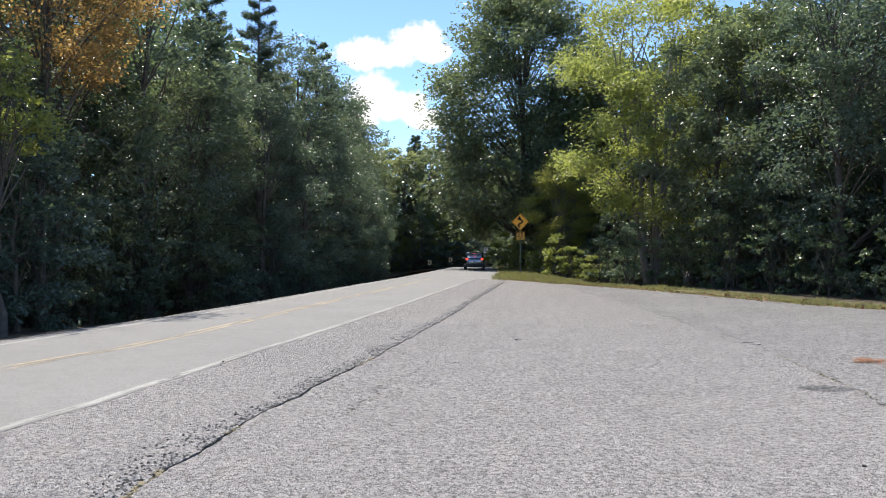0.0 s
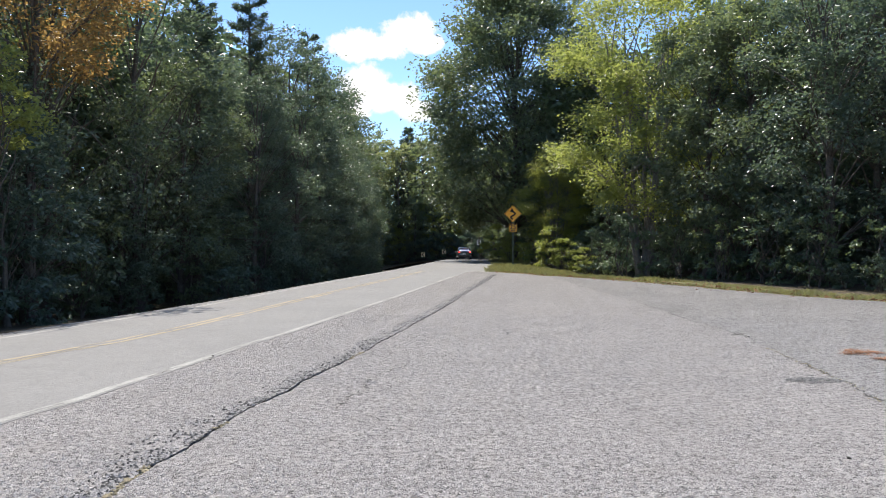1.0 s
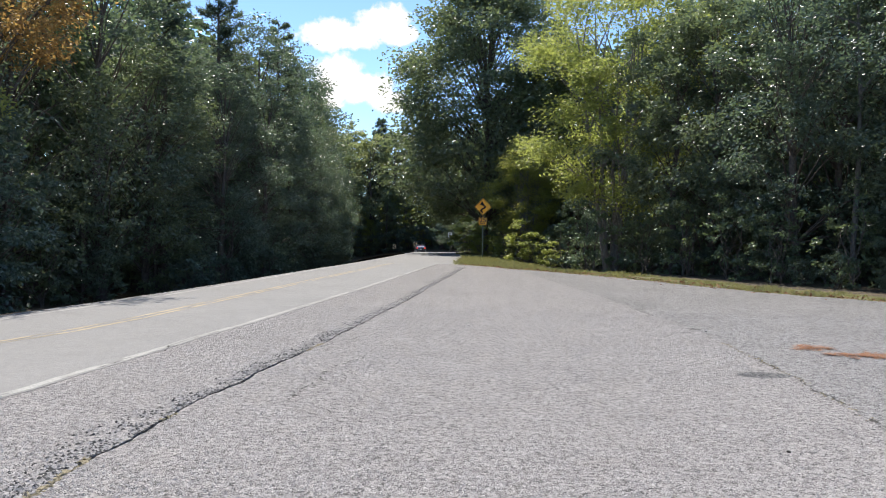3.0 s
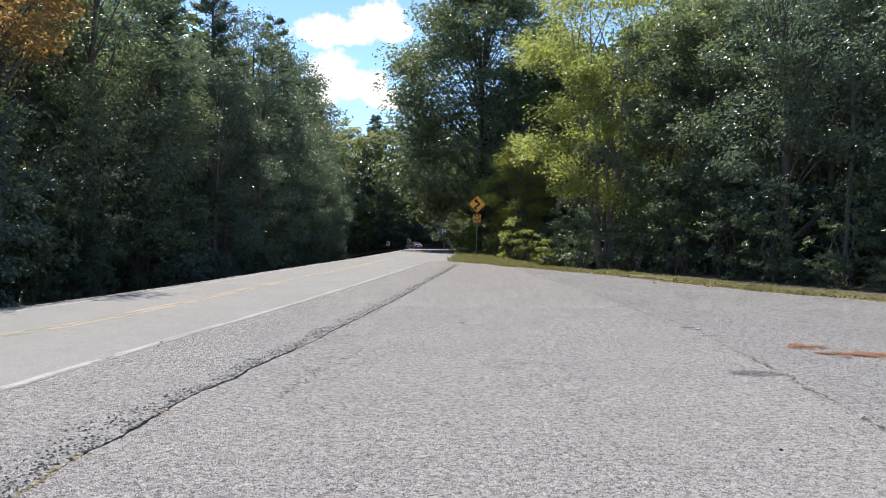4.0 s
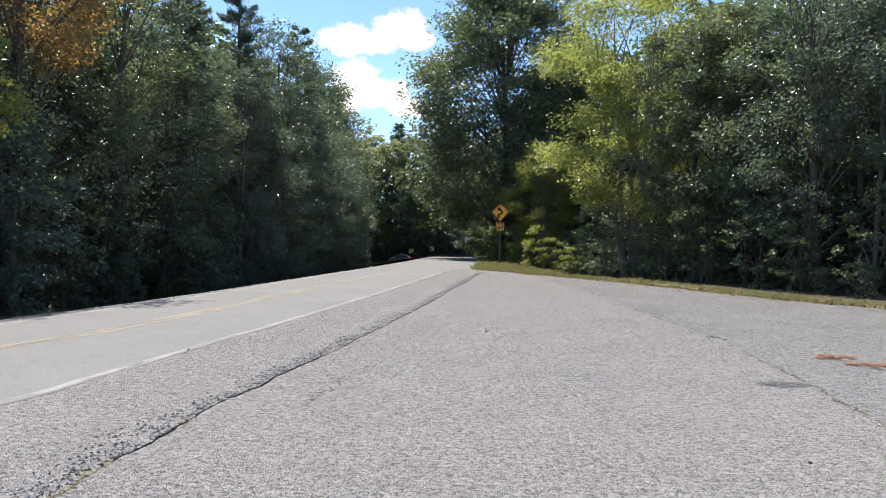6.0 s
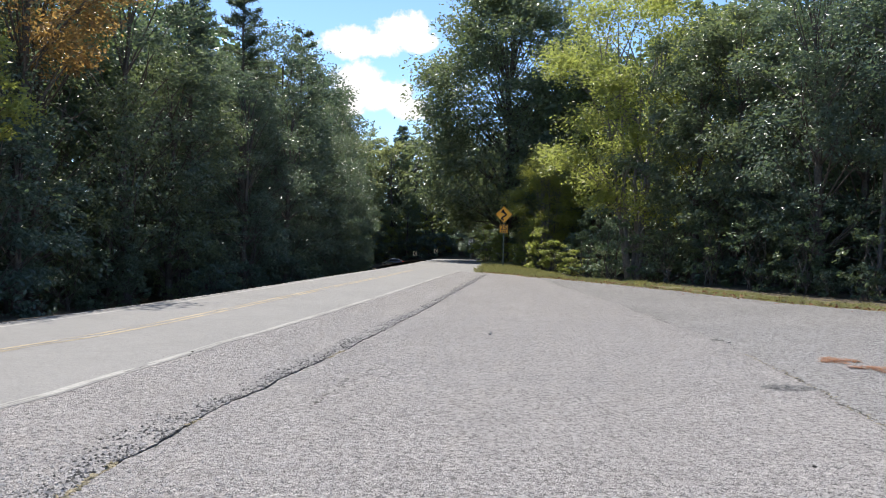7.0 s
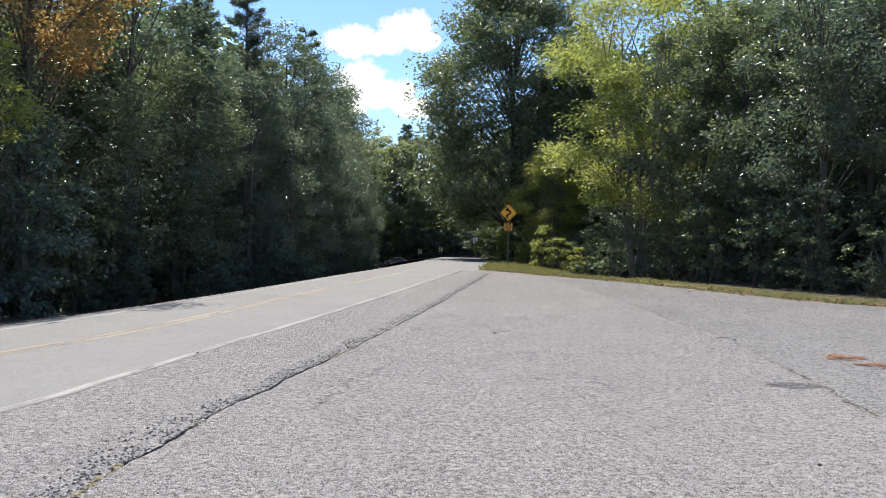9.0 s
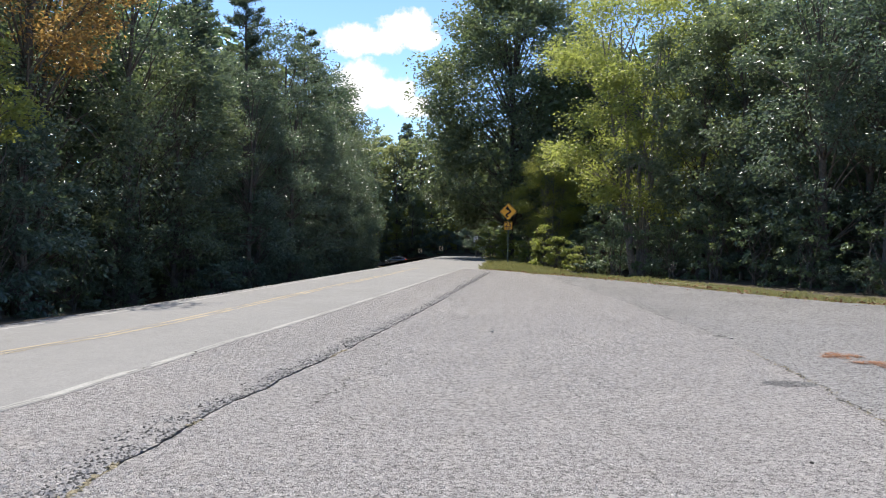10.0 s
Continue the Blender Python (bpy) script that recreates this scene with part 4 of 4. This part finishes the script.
def ring(bm, outer, inner, y0, y1):
    n = len(outer)
    o0, i0 = [bm.verts.new((x, y0, z)) for x, z in outer], [bm.verts.new((x, y0, z)) for x, z in inner]
    o1, i1 = [bm.verts.new((x, y1, z)) for x, z in outer], [bm.verts.new((x, y1, z)) for x, z in inner]
    for k in range(n):
        j = (k + 1) % n
        bm.faces.new((o0[k], o0[j], i0[j], i0[k]))
        bm.faces.new((o0[j], o0[k], o1[k], o1[j]))
        bm.faces.new((i0[k], i0[j], i1[j], i1[k]))
    bmesh.ops.recalc_face_normals(bm, faces=bm.faces)
    return bm


def lettering(name, text, size, x, y, z, mat, parent):
    cu = bpy.data.curves.new(name, "FONT")
    cu.body, cu.size, cu.align_x, cu.align_y, cu.extrude = text, size, "CENTER", "CENTER", 0.002
    cu.offset = 0.012
    tmp = bpy.data.objects.new(name, cu)
    scene.collection.objects.link(tmp)
    me = bpy.data.meshes.new_from_object(tmp.evaluated_get(bpy.context.evaluated_depsgraph_get()))
    bpy.data.objects.remove(tmp)
    me.transform(pose(x, y, z, 90, 0, 0))
    me.materials.clear()
    me.materials.append(mat)
    ob = new(name, me)
    ob.parent = parent
    return ob


def post(name, parent, height, mat=POST_STEEL):
    """A steel U-channel post."""
    bm = bmesh.new()
    plate(bm, [(-0.026, 0), (0.026, 0), (0.026, height), (-0.026, height)], 0.012, 0.018)
    for s in (-1, 1):
        plate(bm, [(s * 0.026, 0), (s * 0.031, 0), (s * 0.031, height), (s * 0.026, height)], 0.012, 0.045)
        plate(bm, [(s * 0.031, 0), (s * 0.044, 0), (s * 0.044, height), (s * 0.031, height)], 0.039, 0.045)
    return part(name, bm, mat, parent, "dull green steel post")


def bolts(parent, spots):
    for x, z in spots:
        bm = bmesh.new()
        bmesh.ops.create_cone(bm, cap_ends=True, segments=6, radius1=0.014, radius2=0.012, depth=0.012, matrix=pose(x, -0.012, z, 90, 0, 0))
        part("bolt", bm, STEEL, parent)


def curve_sign():
    sign = tagged(new("road_sign"), "yellow diamond winding-road warning sign with speed plaque on post", "road sign")
    top = 4.4
    post("post", sign, top)
    c, d = 3.88, 0.65
    bm = bmesh.new()
    dia = [(0, c - d), (d, c), (0, c + d), (-d, c)]
    plate(bm, rounded(dia, 0.06), -0.004, 0.0)
    panel = part("diamond_panel", bm, SIGN_YELLOW, sign, "yellow diamond panel")
    bm = bmesh.new()
    sq = lambda k: rounded([(0, c - k), (k, c), (0, c + k), (-k, c)], 0.05)
    ring(bm, sq(d - 0.03), sq(d - 0.062), -0.0065, -0.004)
    part("border", bm, SIGN_BLACK, panel)
    # winding arrow: a ribbon along an S, and its head
    bm = bmesh.new()
    path = []
    for k in range(41):
        u = k / 40
        z = -0.40 + 0.58 * u
        x = -0.16 * math.sin(u * 2.16 * math.pi)
        path.append(Vector((x, z)))
    lft, rgt = [], []
    for k, p in enumerate(path):
        t = (path[min(k + 1, 40)] - path[max(k - 1, 0)]).normalized()
        nrm = Vector((-t.y, t.x)) * 0.055
        lft.append(p + nrm)
        rgt.append(p - nrm)
    vs = [(bm.verts.new((a.x, -0.0065, c + a.y)), bm.verts.new((b.x, -0.0065, c + b.y))) for a, b in zip(lft, rgt)]
    for (a, b), (e, g) in zip(vs, vs[1:]):
        bm.faces.new((a, b, g, e))
    hx = path[-1].x
    bm.faces.new([bm.verts.new((hx + x, -0.0068, c + z)) for x, z in ((-0.16, 0.15), (0.16, 0.15), (0.0, 0.42))])
    bmesh.ops.solidify(bm, geom=list(bm.faces), thickness=0.002)
    part("arrow", bm, SIGN_BLACK, panel, "black winding arrow")
    bolts(panel, ((0, c + 0.5), (0, c - 0.5)))
    p = 2.84
    bm = bmesh.new()
    plate(bm, rounded([(-0.305, p - 0.305), (0.305, p - 0.305), (0.305, p + 0.305), (-0.305, p + 0.305)], 0.04), -0.004, 0.0)
    plaque = part("speed_plaque", bm, SIGN_YELLOW, sign, "yellow advisory speed plaque")
    bm = bmesh.new()
    sq = lambda k: rounded([(-k, p - k), (k, p - k), (k, p + k), (-k, p + k)], 0.035)
    ring(bm, sq(0.285), sq(0.262), -0.0065, -0.004)
    part("border", bm, SIGN_BLACK, plaque)
    lettering("number", "25", 0.5, 0, -0.0065, p + 0.06, SIGN_BLACK, plaque)
    bm = bmesh.new()
    for x in (-0.13, 0, 0.13):
        box(bm, 0.09, 0.003, 0.09, Matrix.Translation((x, -0.0065, p - 0.18)))
    part("small_print", bm, SIGN_BLACK, plaque)
    sign.matrix_basis = pose(0.62, 56, lay(0.62, 56) - 0.06, 0, 0, -8)


def speed_sign():
    sign = tagged(new("road_sign"), "small white rectangular road sign on a thin steel post", "road sign")
    post("post", sign, 3.2)
    bm = bmesh.new()
    plate(bm, rounded([(-0.3, 2.4), (0.3, 2.4), (0.3, 3.16), (-0.3, 3.16)], 0.04), -0.004, 0)
    panel = part("panel", bm, SIGN_WHITE, sign, "white rectangular panel")
    bm = bmesh.new()
    box(bm, 0.4, 0.003, 0.07, Matrix.Translation((0, -0.006, 3.04)))
    box(bm, 0.4, 0.003, 0.07, Matrix.Translation((0, -0.006, 2.92)))
    part("small_print", bm, SIGN_BLACK, panel)
    bm = bmesh.new()
    for x in (-0.1, 0.1):
        box(bm, 0.12, 0.003, 0.3, Matrix.Translation((x, -0.006, 2.65)))
    part("numerals", bm, SIGN_BLACK, panel)
    bm = bmesh.new()
    plate(bm, rounded([(-0.2, 1.5), (0.2, 1.5), (0.2, 1.85), (-0.2, 1.85)], 0.03), -0.004, 0)
    part("lower_panel", bm, STEEL, sign, "dull grey lower panel")
    sign.matrix_basis = pose(-4.2, 112, lay(-4, 112), 0, 0, -4)


def chevron_signs():
    sign = tagged(new("chevron_sign"), "yellow sign with a black chevron pointing along the bend", "road sign", "chevron signs")
    post("post", sign, 2.2)
    bm = bmesh.new()
    plate(bm, rounded([(-0.38, 1.2), (0.38, 1.2), (0.38, 2.15), (-0.38, 2.15)], 0.04), -0.004, 0)
    panel = part("panel", bm, CHEVRON_FACE, sign, "faded yellow rectangular panel")
    bm = bmesh.new()
    for z in (1, -1):
        plate(bm, [(-0.30, 1.675), (-0.02, 1.675), (0.30, 1.675 + z * 0.43), (0.02, 1.675 + z * 0.43)], -0.008, -0.004)
    part("chevron", bm, SIGN_BLACK, panel)
    sign.matrix_basis = pose(-13.7, 161.2, lay(-14, 161.2) - 0.05, 0, 0, -5)
    copy_thing(sign, pose(-18.2, 161.4, lay(-18, 161.4) - 0.15, 0, 0, 10))


# ---- car ----
PAINT = plain("grey_blue_car_paint", (0.2, 0.21, 0.24), 0.14, 0.75, 0.08, 4)
GLASS = plain("dark_tinted_glass", (0.015, 0.018, 0.022), 0.06, 0.0, 0.05, 2)
# Pale metal over the dark window: its colour stands for the bright sky reflection.
REAR_SHEEN = plain("pale_metal_sky_sheen", (0.75, 0.78, 0.82), 0.34, 0.9, 0.04, 2)
TYRE = plain("black_rubber", (0.015, 0.015, 0.015), 0.85, 0, 0.2, 20)
RIM = plain("silver_wheel_alloy", (0.5, 0.5, 0.52), 0.3, 0.9, 0.1, 9)
TRIM = plain("black_plastic_trim", (0.02, 0.02, 0.022), 0.6, 0, 0.2, 12)
PLATE = plain("pale_plate", (0.6, 0.62, 0.65), 0.5, 0, 0.05, 4)


def tail_red():
    m, n, l, b = material("lit_red_tail_lamp")
    b.inputs["Base Color"].default_value = (0.5, 0.015, 0.01, 1)
    b.inputs["Emission Color"].default_value = (1.0, 0.06, 0.03, 1)
    b.inputs["Emission Strength"].default_value = 1.1
    b.inputs["Roughness"].default_value = 0.2
    return m


RED = tail_red()


def loft(bm, sections):
    """A closed skin through cross-sections with the same number of points."""
    rows = [[bm.verts.new(p) for p in s] for s in sections]
    n = len(rows[0])
    for a, b in zip(rows, rows[1:]):
        for i in range(n):
            j = (i + 1) % n
            bm.faces.new((a[i], a[j], b[j], b[i]))
    bm.faces.new(rows[0][::-1])
    bm.faces.new(rows[-1])
    bmesh.ops.recalc_face_normals(bm, faces=bm.faces)
    for f in bm.faces:
        f.smooth = True
    return bm


def car():
    """A small crossover hatchback that drives towards its own +y."""
    thing = tagged(new("car"), "dark hatchback car with lit red tail lamps driving away", "car")

    def ringy(y, w, z0, z1, belly=0.9):
        return [(-w * belly, y, z0), (-w, y, z0 + 0.18), (-w * 1.0, y, (z0 + z1) / 2), (-w * 0.97, y, z1 - 0.08), (-w * 0.9, y, z1),
                (w * 0.9, y, z1), (w * 0.97, y, z1 - 0.08), (w * 1.0, y, (z0 + z1) / 2), (w, y, z0 + 0.18), (w * belly, y, z0)]
    bm = bmesh.new()
    loft(bm, [ringy(-2.12, 0.74, 0.42, 0.86), ringy(-2.08, 0.82, 0.32, 0.98), ringy(-1.8, 0.88, 0.24, 1.02), ringy(-0.8, 0.91, 0.22, 1.0), ringy(0.6, 0.91, 0.22, 0.97),
              ringy(1.2, 0.89, 0.22, 0.93), ringy(1.75, 0.85, 0.26, 0.82), ringy(2.05, 0.76, 0.32, 0.70), ringy(2.16, 0.62, 0.40, 0.6)])
    part("body", bm, PAINT, thing, "dark blue-grey body")

    def cab(y, w, z0, z1):
        return [(-w, y, z0), (-w * 0.98, y, z0 + (z1 - z0) * 0.4), (-w * 0.88, y, z1 - 0.05), (-w * 0.76, y, z1), (w * 0.76, y, z1), (w * 0.88, y, z1 - 0.05), (w * 0.98, y, z0 + (z1 - z0) * 0.4), (w, y, z0)]
    bm = bmesh.new()
    loft(bm, [cab(-2.0, 0.78, 0.97, 1.0), cab(-1.55, 0.8, 0.97, 1.42), cab(-1.2, 0.81, 0.97, 1.49), cab(-0.3, 0.82, 0.97, 1.53), cab(0.25, 0.81, 0.95, 1.47), cab(1.05, 0.78, 0.92, 0.98)])
    part("cabin_glass", bm, GLASS, thing, "dark tinted windows")
    bm = bmesh.new()

    def top(y, w, z):
        return [(-w, y, z - 0.06), (-w * 0.85, y, z), (w * 0.85, y, z), (w, y, z - 0.06), (w * 0.8, y, z - 0.07), (-w * 0.8, y, z - 0.07)]
    loft(bm, [top(-1.72, 0.66, 1.44), top(-1.2, 0.71, 1.525), top(-0.3, 0.72, 1.56), top(0.3, 0.70, 1.50)])
    part("roof", bm, PAINT, thing)
    for s in (-1, 1):
        v, f = [], []
        tube(v, f, [(s * 0.80, 1.08, 0.95), (s * 0.69, 0.28, 1.47), (s * 0.70, -0.3, 1.53), (s * 0.70, -1.2, 1.49), (s * 0.76, -1.98, 1.0)], [0.035] * 5, 6)
        mesh_part("pillar", mesh_of("pillar", v, f, PAINT, True), thing)
        bm = bmesh.new()
        box(bm, 0.2, 0.14, 0.14, Matrix.Translation((s * 1.0, 0.72, 1.03)), 0.04)
        part("mirror", bm, PAINT, thing)
        bm = bmesh.new()
        box(bm, 0.24, 0.12, 0.17, Matrix.Translation((s * 0.66, -2.07, 0.92)) @ Matrix.Rotation(s * 0.25, 4, "Z"), 0.05)
        part("tail_lamp", bm, RED, thing, "lit red tail lamp")
        bm = bmesh.new()
        box(bm, 0.34, 0.18, 0.12, Matrix.Translation((s * 0.58, 2.0, 0.72)) @ Matrix.Rotation(-s * 0.3, 4, "Z"), 0.04)
        part("headlamp", bm, PLATE, thing)
    bm = bmesh.new()
    box(bm, 1.22, 0.5, 0.012, Matrix.Translation((0, -1.80, 1.22)) @ Matrix.Rotation(radians(43), 4, "X"), 0.004)
    part("rear_window", bm, REAR_SHEEN, thing, "rear window as a pale metal pane for its bright sky reflection")
    bm = bmesh.new()
    box(bm, 1.0, 0.1, 0.05, Matrix.Translation((0, -1.80, 1.45)), 0.02)
    part("rear_spoiler", bm, PAINT, thing)
    bm = bmesh.new()
    box(bm, 0.2, 0.04, 0.02, Matrix.Translation((0, -1.86, 1.44)), 0.006)
    part("brake_lamp", bm, RED, thing, "lit red brake lamp")
    bm = bmesh.new()
    box(bm, 1.5, 0.18, 0.26, Matrix.Translation((0, -2.08, 0.42)), 0.05)
    part("rear_bumper", bm, TRIM, thing, "black plastic bumper")
    bm = bmesh.new()
    box(bm, 1.4, 0.16, 0.24, Matrix.Translation((0, 2.1, 0.42)), 0.05)
    part("front_bumper", bm, TRIM, thing, "black plastic bumper")
    bm = bmesh.new()
    box(bm, 0.34, 0.02, 0.16, Matrix.Translation((0, -2.13, 0.72)), 0.004)
    part("number_plate", bm, PLATE, thing)
    wheels = []
    for s in (-1, 1):
        for y in (-1.3, 1.32):
            bm = bmesh.new()
            bmesh.ops.create_cone(bm, cap_ends=False, segments=28, radius1=0.33, radius2=0.33, depth=0.2, matrix=pose(0, 0, 0, 0, 90, 0))
            bmesh.ops.create_cone(bm, cap_ends=True, segments=28, radius1=0.30, radius2=0.30, depth=0.215, matrix=pose(0, 0, 0, 0, 90, 0))
            tyre = part("wheel", bm, TYRE, thing, "black tyre on a silver rim")
            bm = bmesh.new()
            bmesh.ops.create_cone(bm, cap_ends=True, segments=20, radius1=0.07, radius2=0.06, depth=0.225, matrix=pose(0, 0, 0, 0, 90, 0))
            for k in range(5):
                box(bm, 0.222, 0.06, 0.2, pose(0, 0, 0, k * 72, 0, 0) @ Matrix.Translation((0, 0, 0.12)), 0.008)
            part("rim", bm, RIM, tyre, "silver five-spoke rim")
            tyre.matrix_basis = pose(s * 0.80, y, 0.33)
            wheels.append((tyre, s * 0.80, y))
    return thing, wheels


# ---- sky: drifting clouds ----


def cloud_material(name, blobs, seed):
    """White vapour: a soft outline from a few round lobes broken up by noise."""
    m, n, l, b = material(name)
    n.remove(b)
    co = n.new("ShaderNodeTexCoord").outputs["Object"]
    nz = n.new("ShaderNodeTexNoise")
    nz.inputs["Scale"].default_value, nz.inputs["Detail"].default_value, nz.inputs["Roughness"].default_value = 0.028, 9, 0.6
    off = n.new("ShaderNodeMapping")
    off.inputs["Location"].default_value = (seed * 40, 0, seed * 17)
    l.new(co, off.inputs[0])
    l.new(off.outputs[0], nz.inputs["Vector"])
    total = None
    for x, z, rx, rz in blobs:
        mp = n.new("ShaderNodeMapping")
        mp.inputs["Location"].default_value = (-x / rx, 0, -z / rz)
        mp.inputs["Scale"].default_value = (1 / rx, 0, 1 / rz)
        l.new(co, mp.inputs[0])
        ln = n.new("ShaderNodeVectorMath")
        ln.operation = "LENGTH"
        l.new(mp.outputs[0], ln.inputs[0])
        sub = n.new("ShaderNodeMath")
        sub.operation = "SUBTRACT"
        sub.inputs[0].default_value = 1.0
        l.new(ln.outputs["Value"], sub.inputs[1])
        if total is None:
            total = sub.outputs[0]
        else:
            mx = n.new("ShaderNodeMath")
            mx.operation = "SMOOTH_MAX"
            mx.inputs[2].default_value = 0.25
            l.new(total, mx.inputs[0])
            l.new(sub.outputs[0], mx.inputs[1])
            total = mx.outputs[0]
    sc = n.new("ShaderNodeMath")
    sc.operation = "MULTIPLY_ADD"
    sc.inputs[1].default_value, sc.inputs[2].default_value = 1.3, -0.68
    l.new(nz.outputs["Fac"], sc.inputs[0])
    add = n.new("ShaderNodeMath")
    add.operation = "ADD"
    l.new(total, add.inputs[0])
    l.new(sc.outputs[0], add.inputs[1])
    alpha = ramp(n, l, add.outputs[0], [(0.0, (0, 0, 0)), (0.06, (0.35,) * 3), (0.2, (1, 1, 1))])
    tone = ramp(n, l, add.outputs[0], [(0.1, (0.80, 0.86, 0.92)), (0.4, (1.0, 0.99, 0.98))])
    em = n.new("ShaderNodeEmission")
    em.inputs[1].default_value = 0.58
    l.new(tone, em.inputs[0])
    tr = n.new("ShaderNodeBsdfTransparent")
    mix = n.new("ShaderNodeMixShader")
    l.new(alpha, mix.inputs[0])
    l.new(tr.outputs[0], mix.inputs[1])
    l.new(em.outputs[0], mix.inputs[2])
    l.new(mix.outputs[0], n["Material Output"].inputs[0])
    return m


def cloud(name, x, z, w, h, blobs, seed):
    me = mesh_of(name, [(-w, 0, -h), (w, 0, -h), (w, 0, h), (-w, 0, h)], [(0, 1, 2, 3)], cloud_material(name, blobs, seed))
    ob = tagged(new(name, me), "white sunlit cumulus cloud in a blue sky", "cloud", kind="structure")
    ob.visible_shadow = False
    ob.matrix_basis = pose(x, 1500, z)
    return ob


# ---- what moves ----
CAR_ROWS = [(0.0, -3.4, 68.0, 3), (0.5, -4.4, 83.0, 4), (1.0, -5.45, 96.0, 6), (1.5, -6.8, 107.5, 8), (2.0, -8.1, 118.0, 10), (2.5, -9.6, 128.0, 10),
            (3.2, -10.8, 137.5, 12), (4.0, -11.2, 143.0, 28), (4.5, -12.4, 146.5, 48), (5.0, -14.9, 149.0, 66), (5.3, -16.2, 150.0, 74), (5.7, -18.2, 151.0, 80),
            (6.2, -19.8, 151.6, 83), (6.8, -21.1, 152.0, 85), (7.2, -21.9, 152.0, 86), (7.6, -22.0, 152.0, 86), (10.0, -22.0, 152.0, 86)]


def motions():
    rows, spin, roll, last = [], [], 0.0, None
    for t, x, y, yaw in CAR_ROWS:
        d = 1.0
        dz = road_height(x, y + d) - road_height(x, y - d)
        pitch = math.degrees(math.atan2(dz, 2 * d)) * math.cos(radians(yaw))
        rows.append((t, pose(x, y, road_height(x, y), pitch, 0, yaw)))
    walk(CAR, rows)
    ts = [c[0] for c in CAR_ROWS]
    for i in range(101):
        t = i / 10
        x, y = float(np.interp(t, ts, [c[1] for c in CAR_ROWS])), float(np.interp(t, ts, [c[2] for c in CAR_ROWS]))
        if last:
            roll -= min(80.0, math.degrees(math.hypot(x - last[0], y - last[1]) / 0.33))
        last = (x, y)
        spin.append((t, roll))
    for wheel, wx, wy in WHEELS:
        walk(wheel, [(t, pose(wx, wy, 0.33, r, 0, 0)) for t, r in spin])
    for ob, x, z in CLOUDS:
        walk(ob, [(0, pose(x + 5, 1500 - z * 0.1, z)), (10, pose(x - 4, 1500 - z * 0.1, z))])


ground()
pavements()
markings()
cracks()
loose_stones()
forest()
feature_plants()
grass()
fallen_leaves()
needles()
branches()
snag()
pebbles()
curve_sign()
speed_sign()
chevron_signs()
CAR, WHEELS = car()
CLOUDS = [
    (cloud("cloud_upper", -246, 394, 190, 85, [(-61, -13, 62, 36), (45, 9, 62, 42), (75, -13, 46, 28), (-11, -19, 75, 26)], 1), -246, 394),
    (cloud("cloud_lower", -235, 291, 190, 100, [(-52, 11, 62, 46), (0, -11, 66, 36), (52, -39, 52, 26), (-80, -30, 50, 30)], 2), -235, 291),
]
motions()
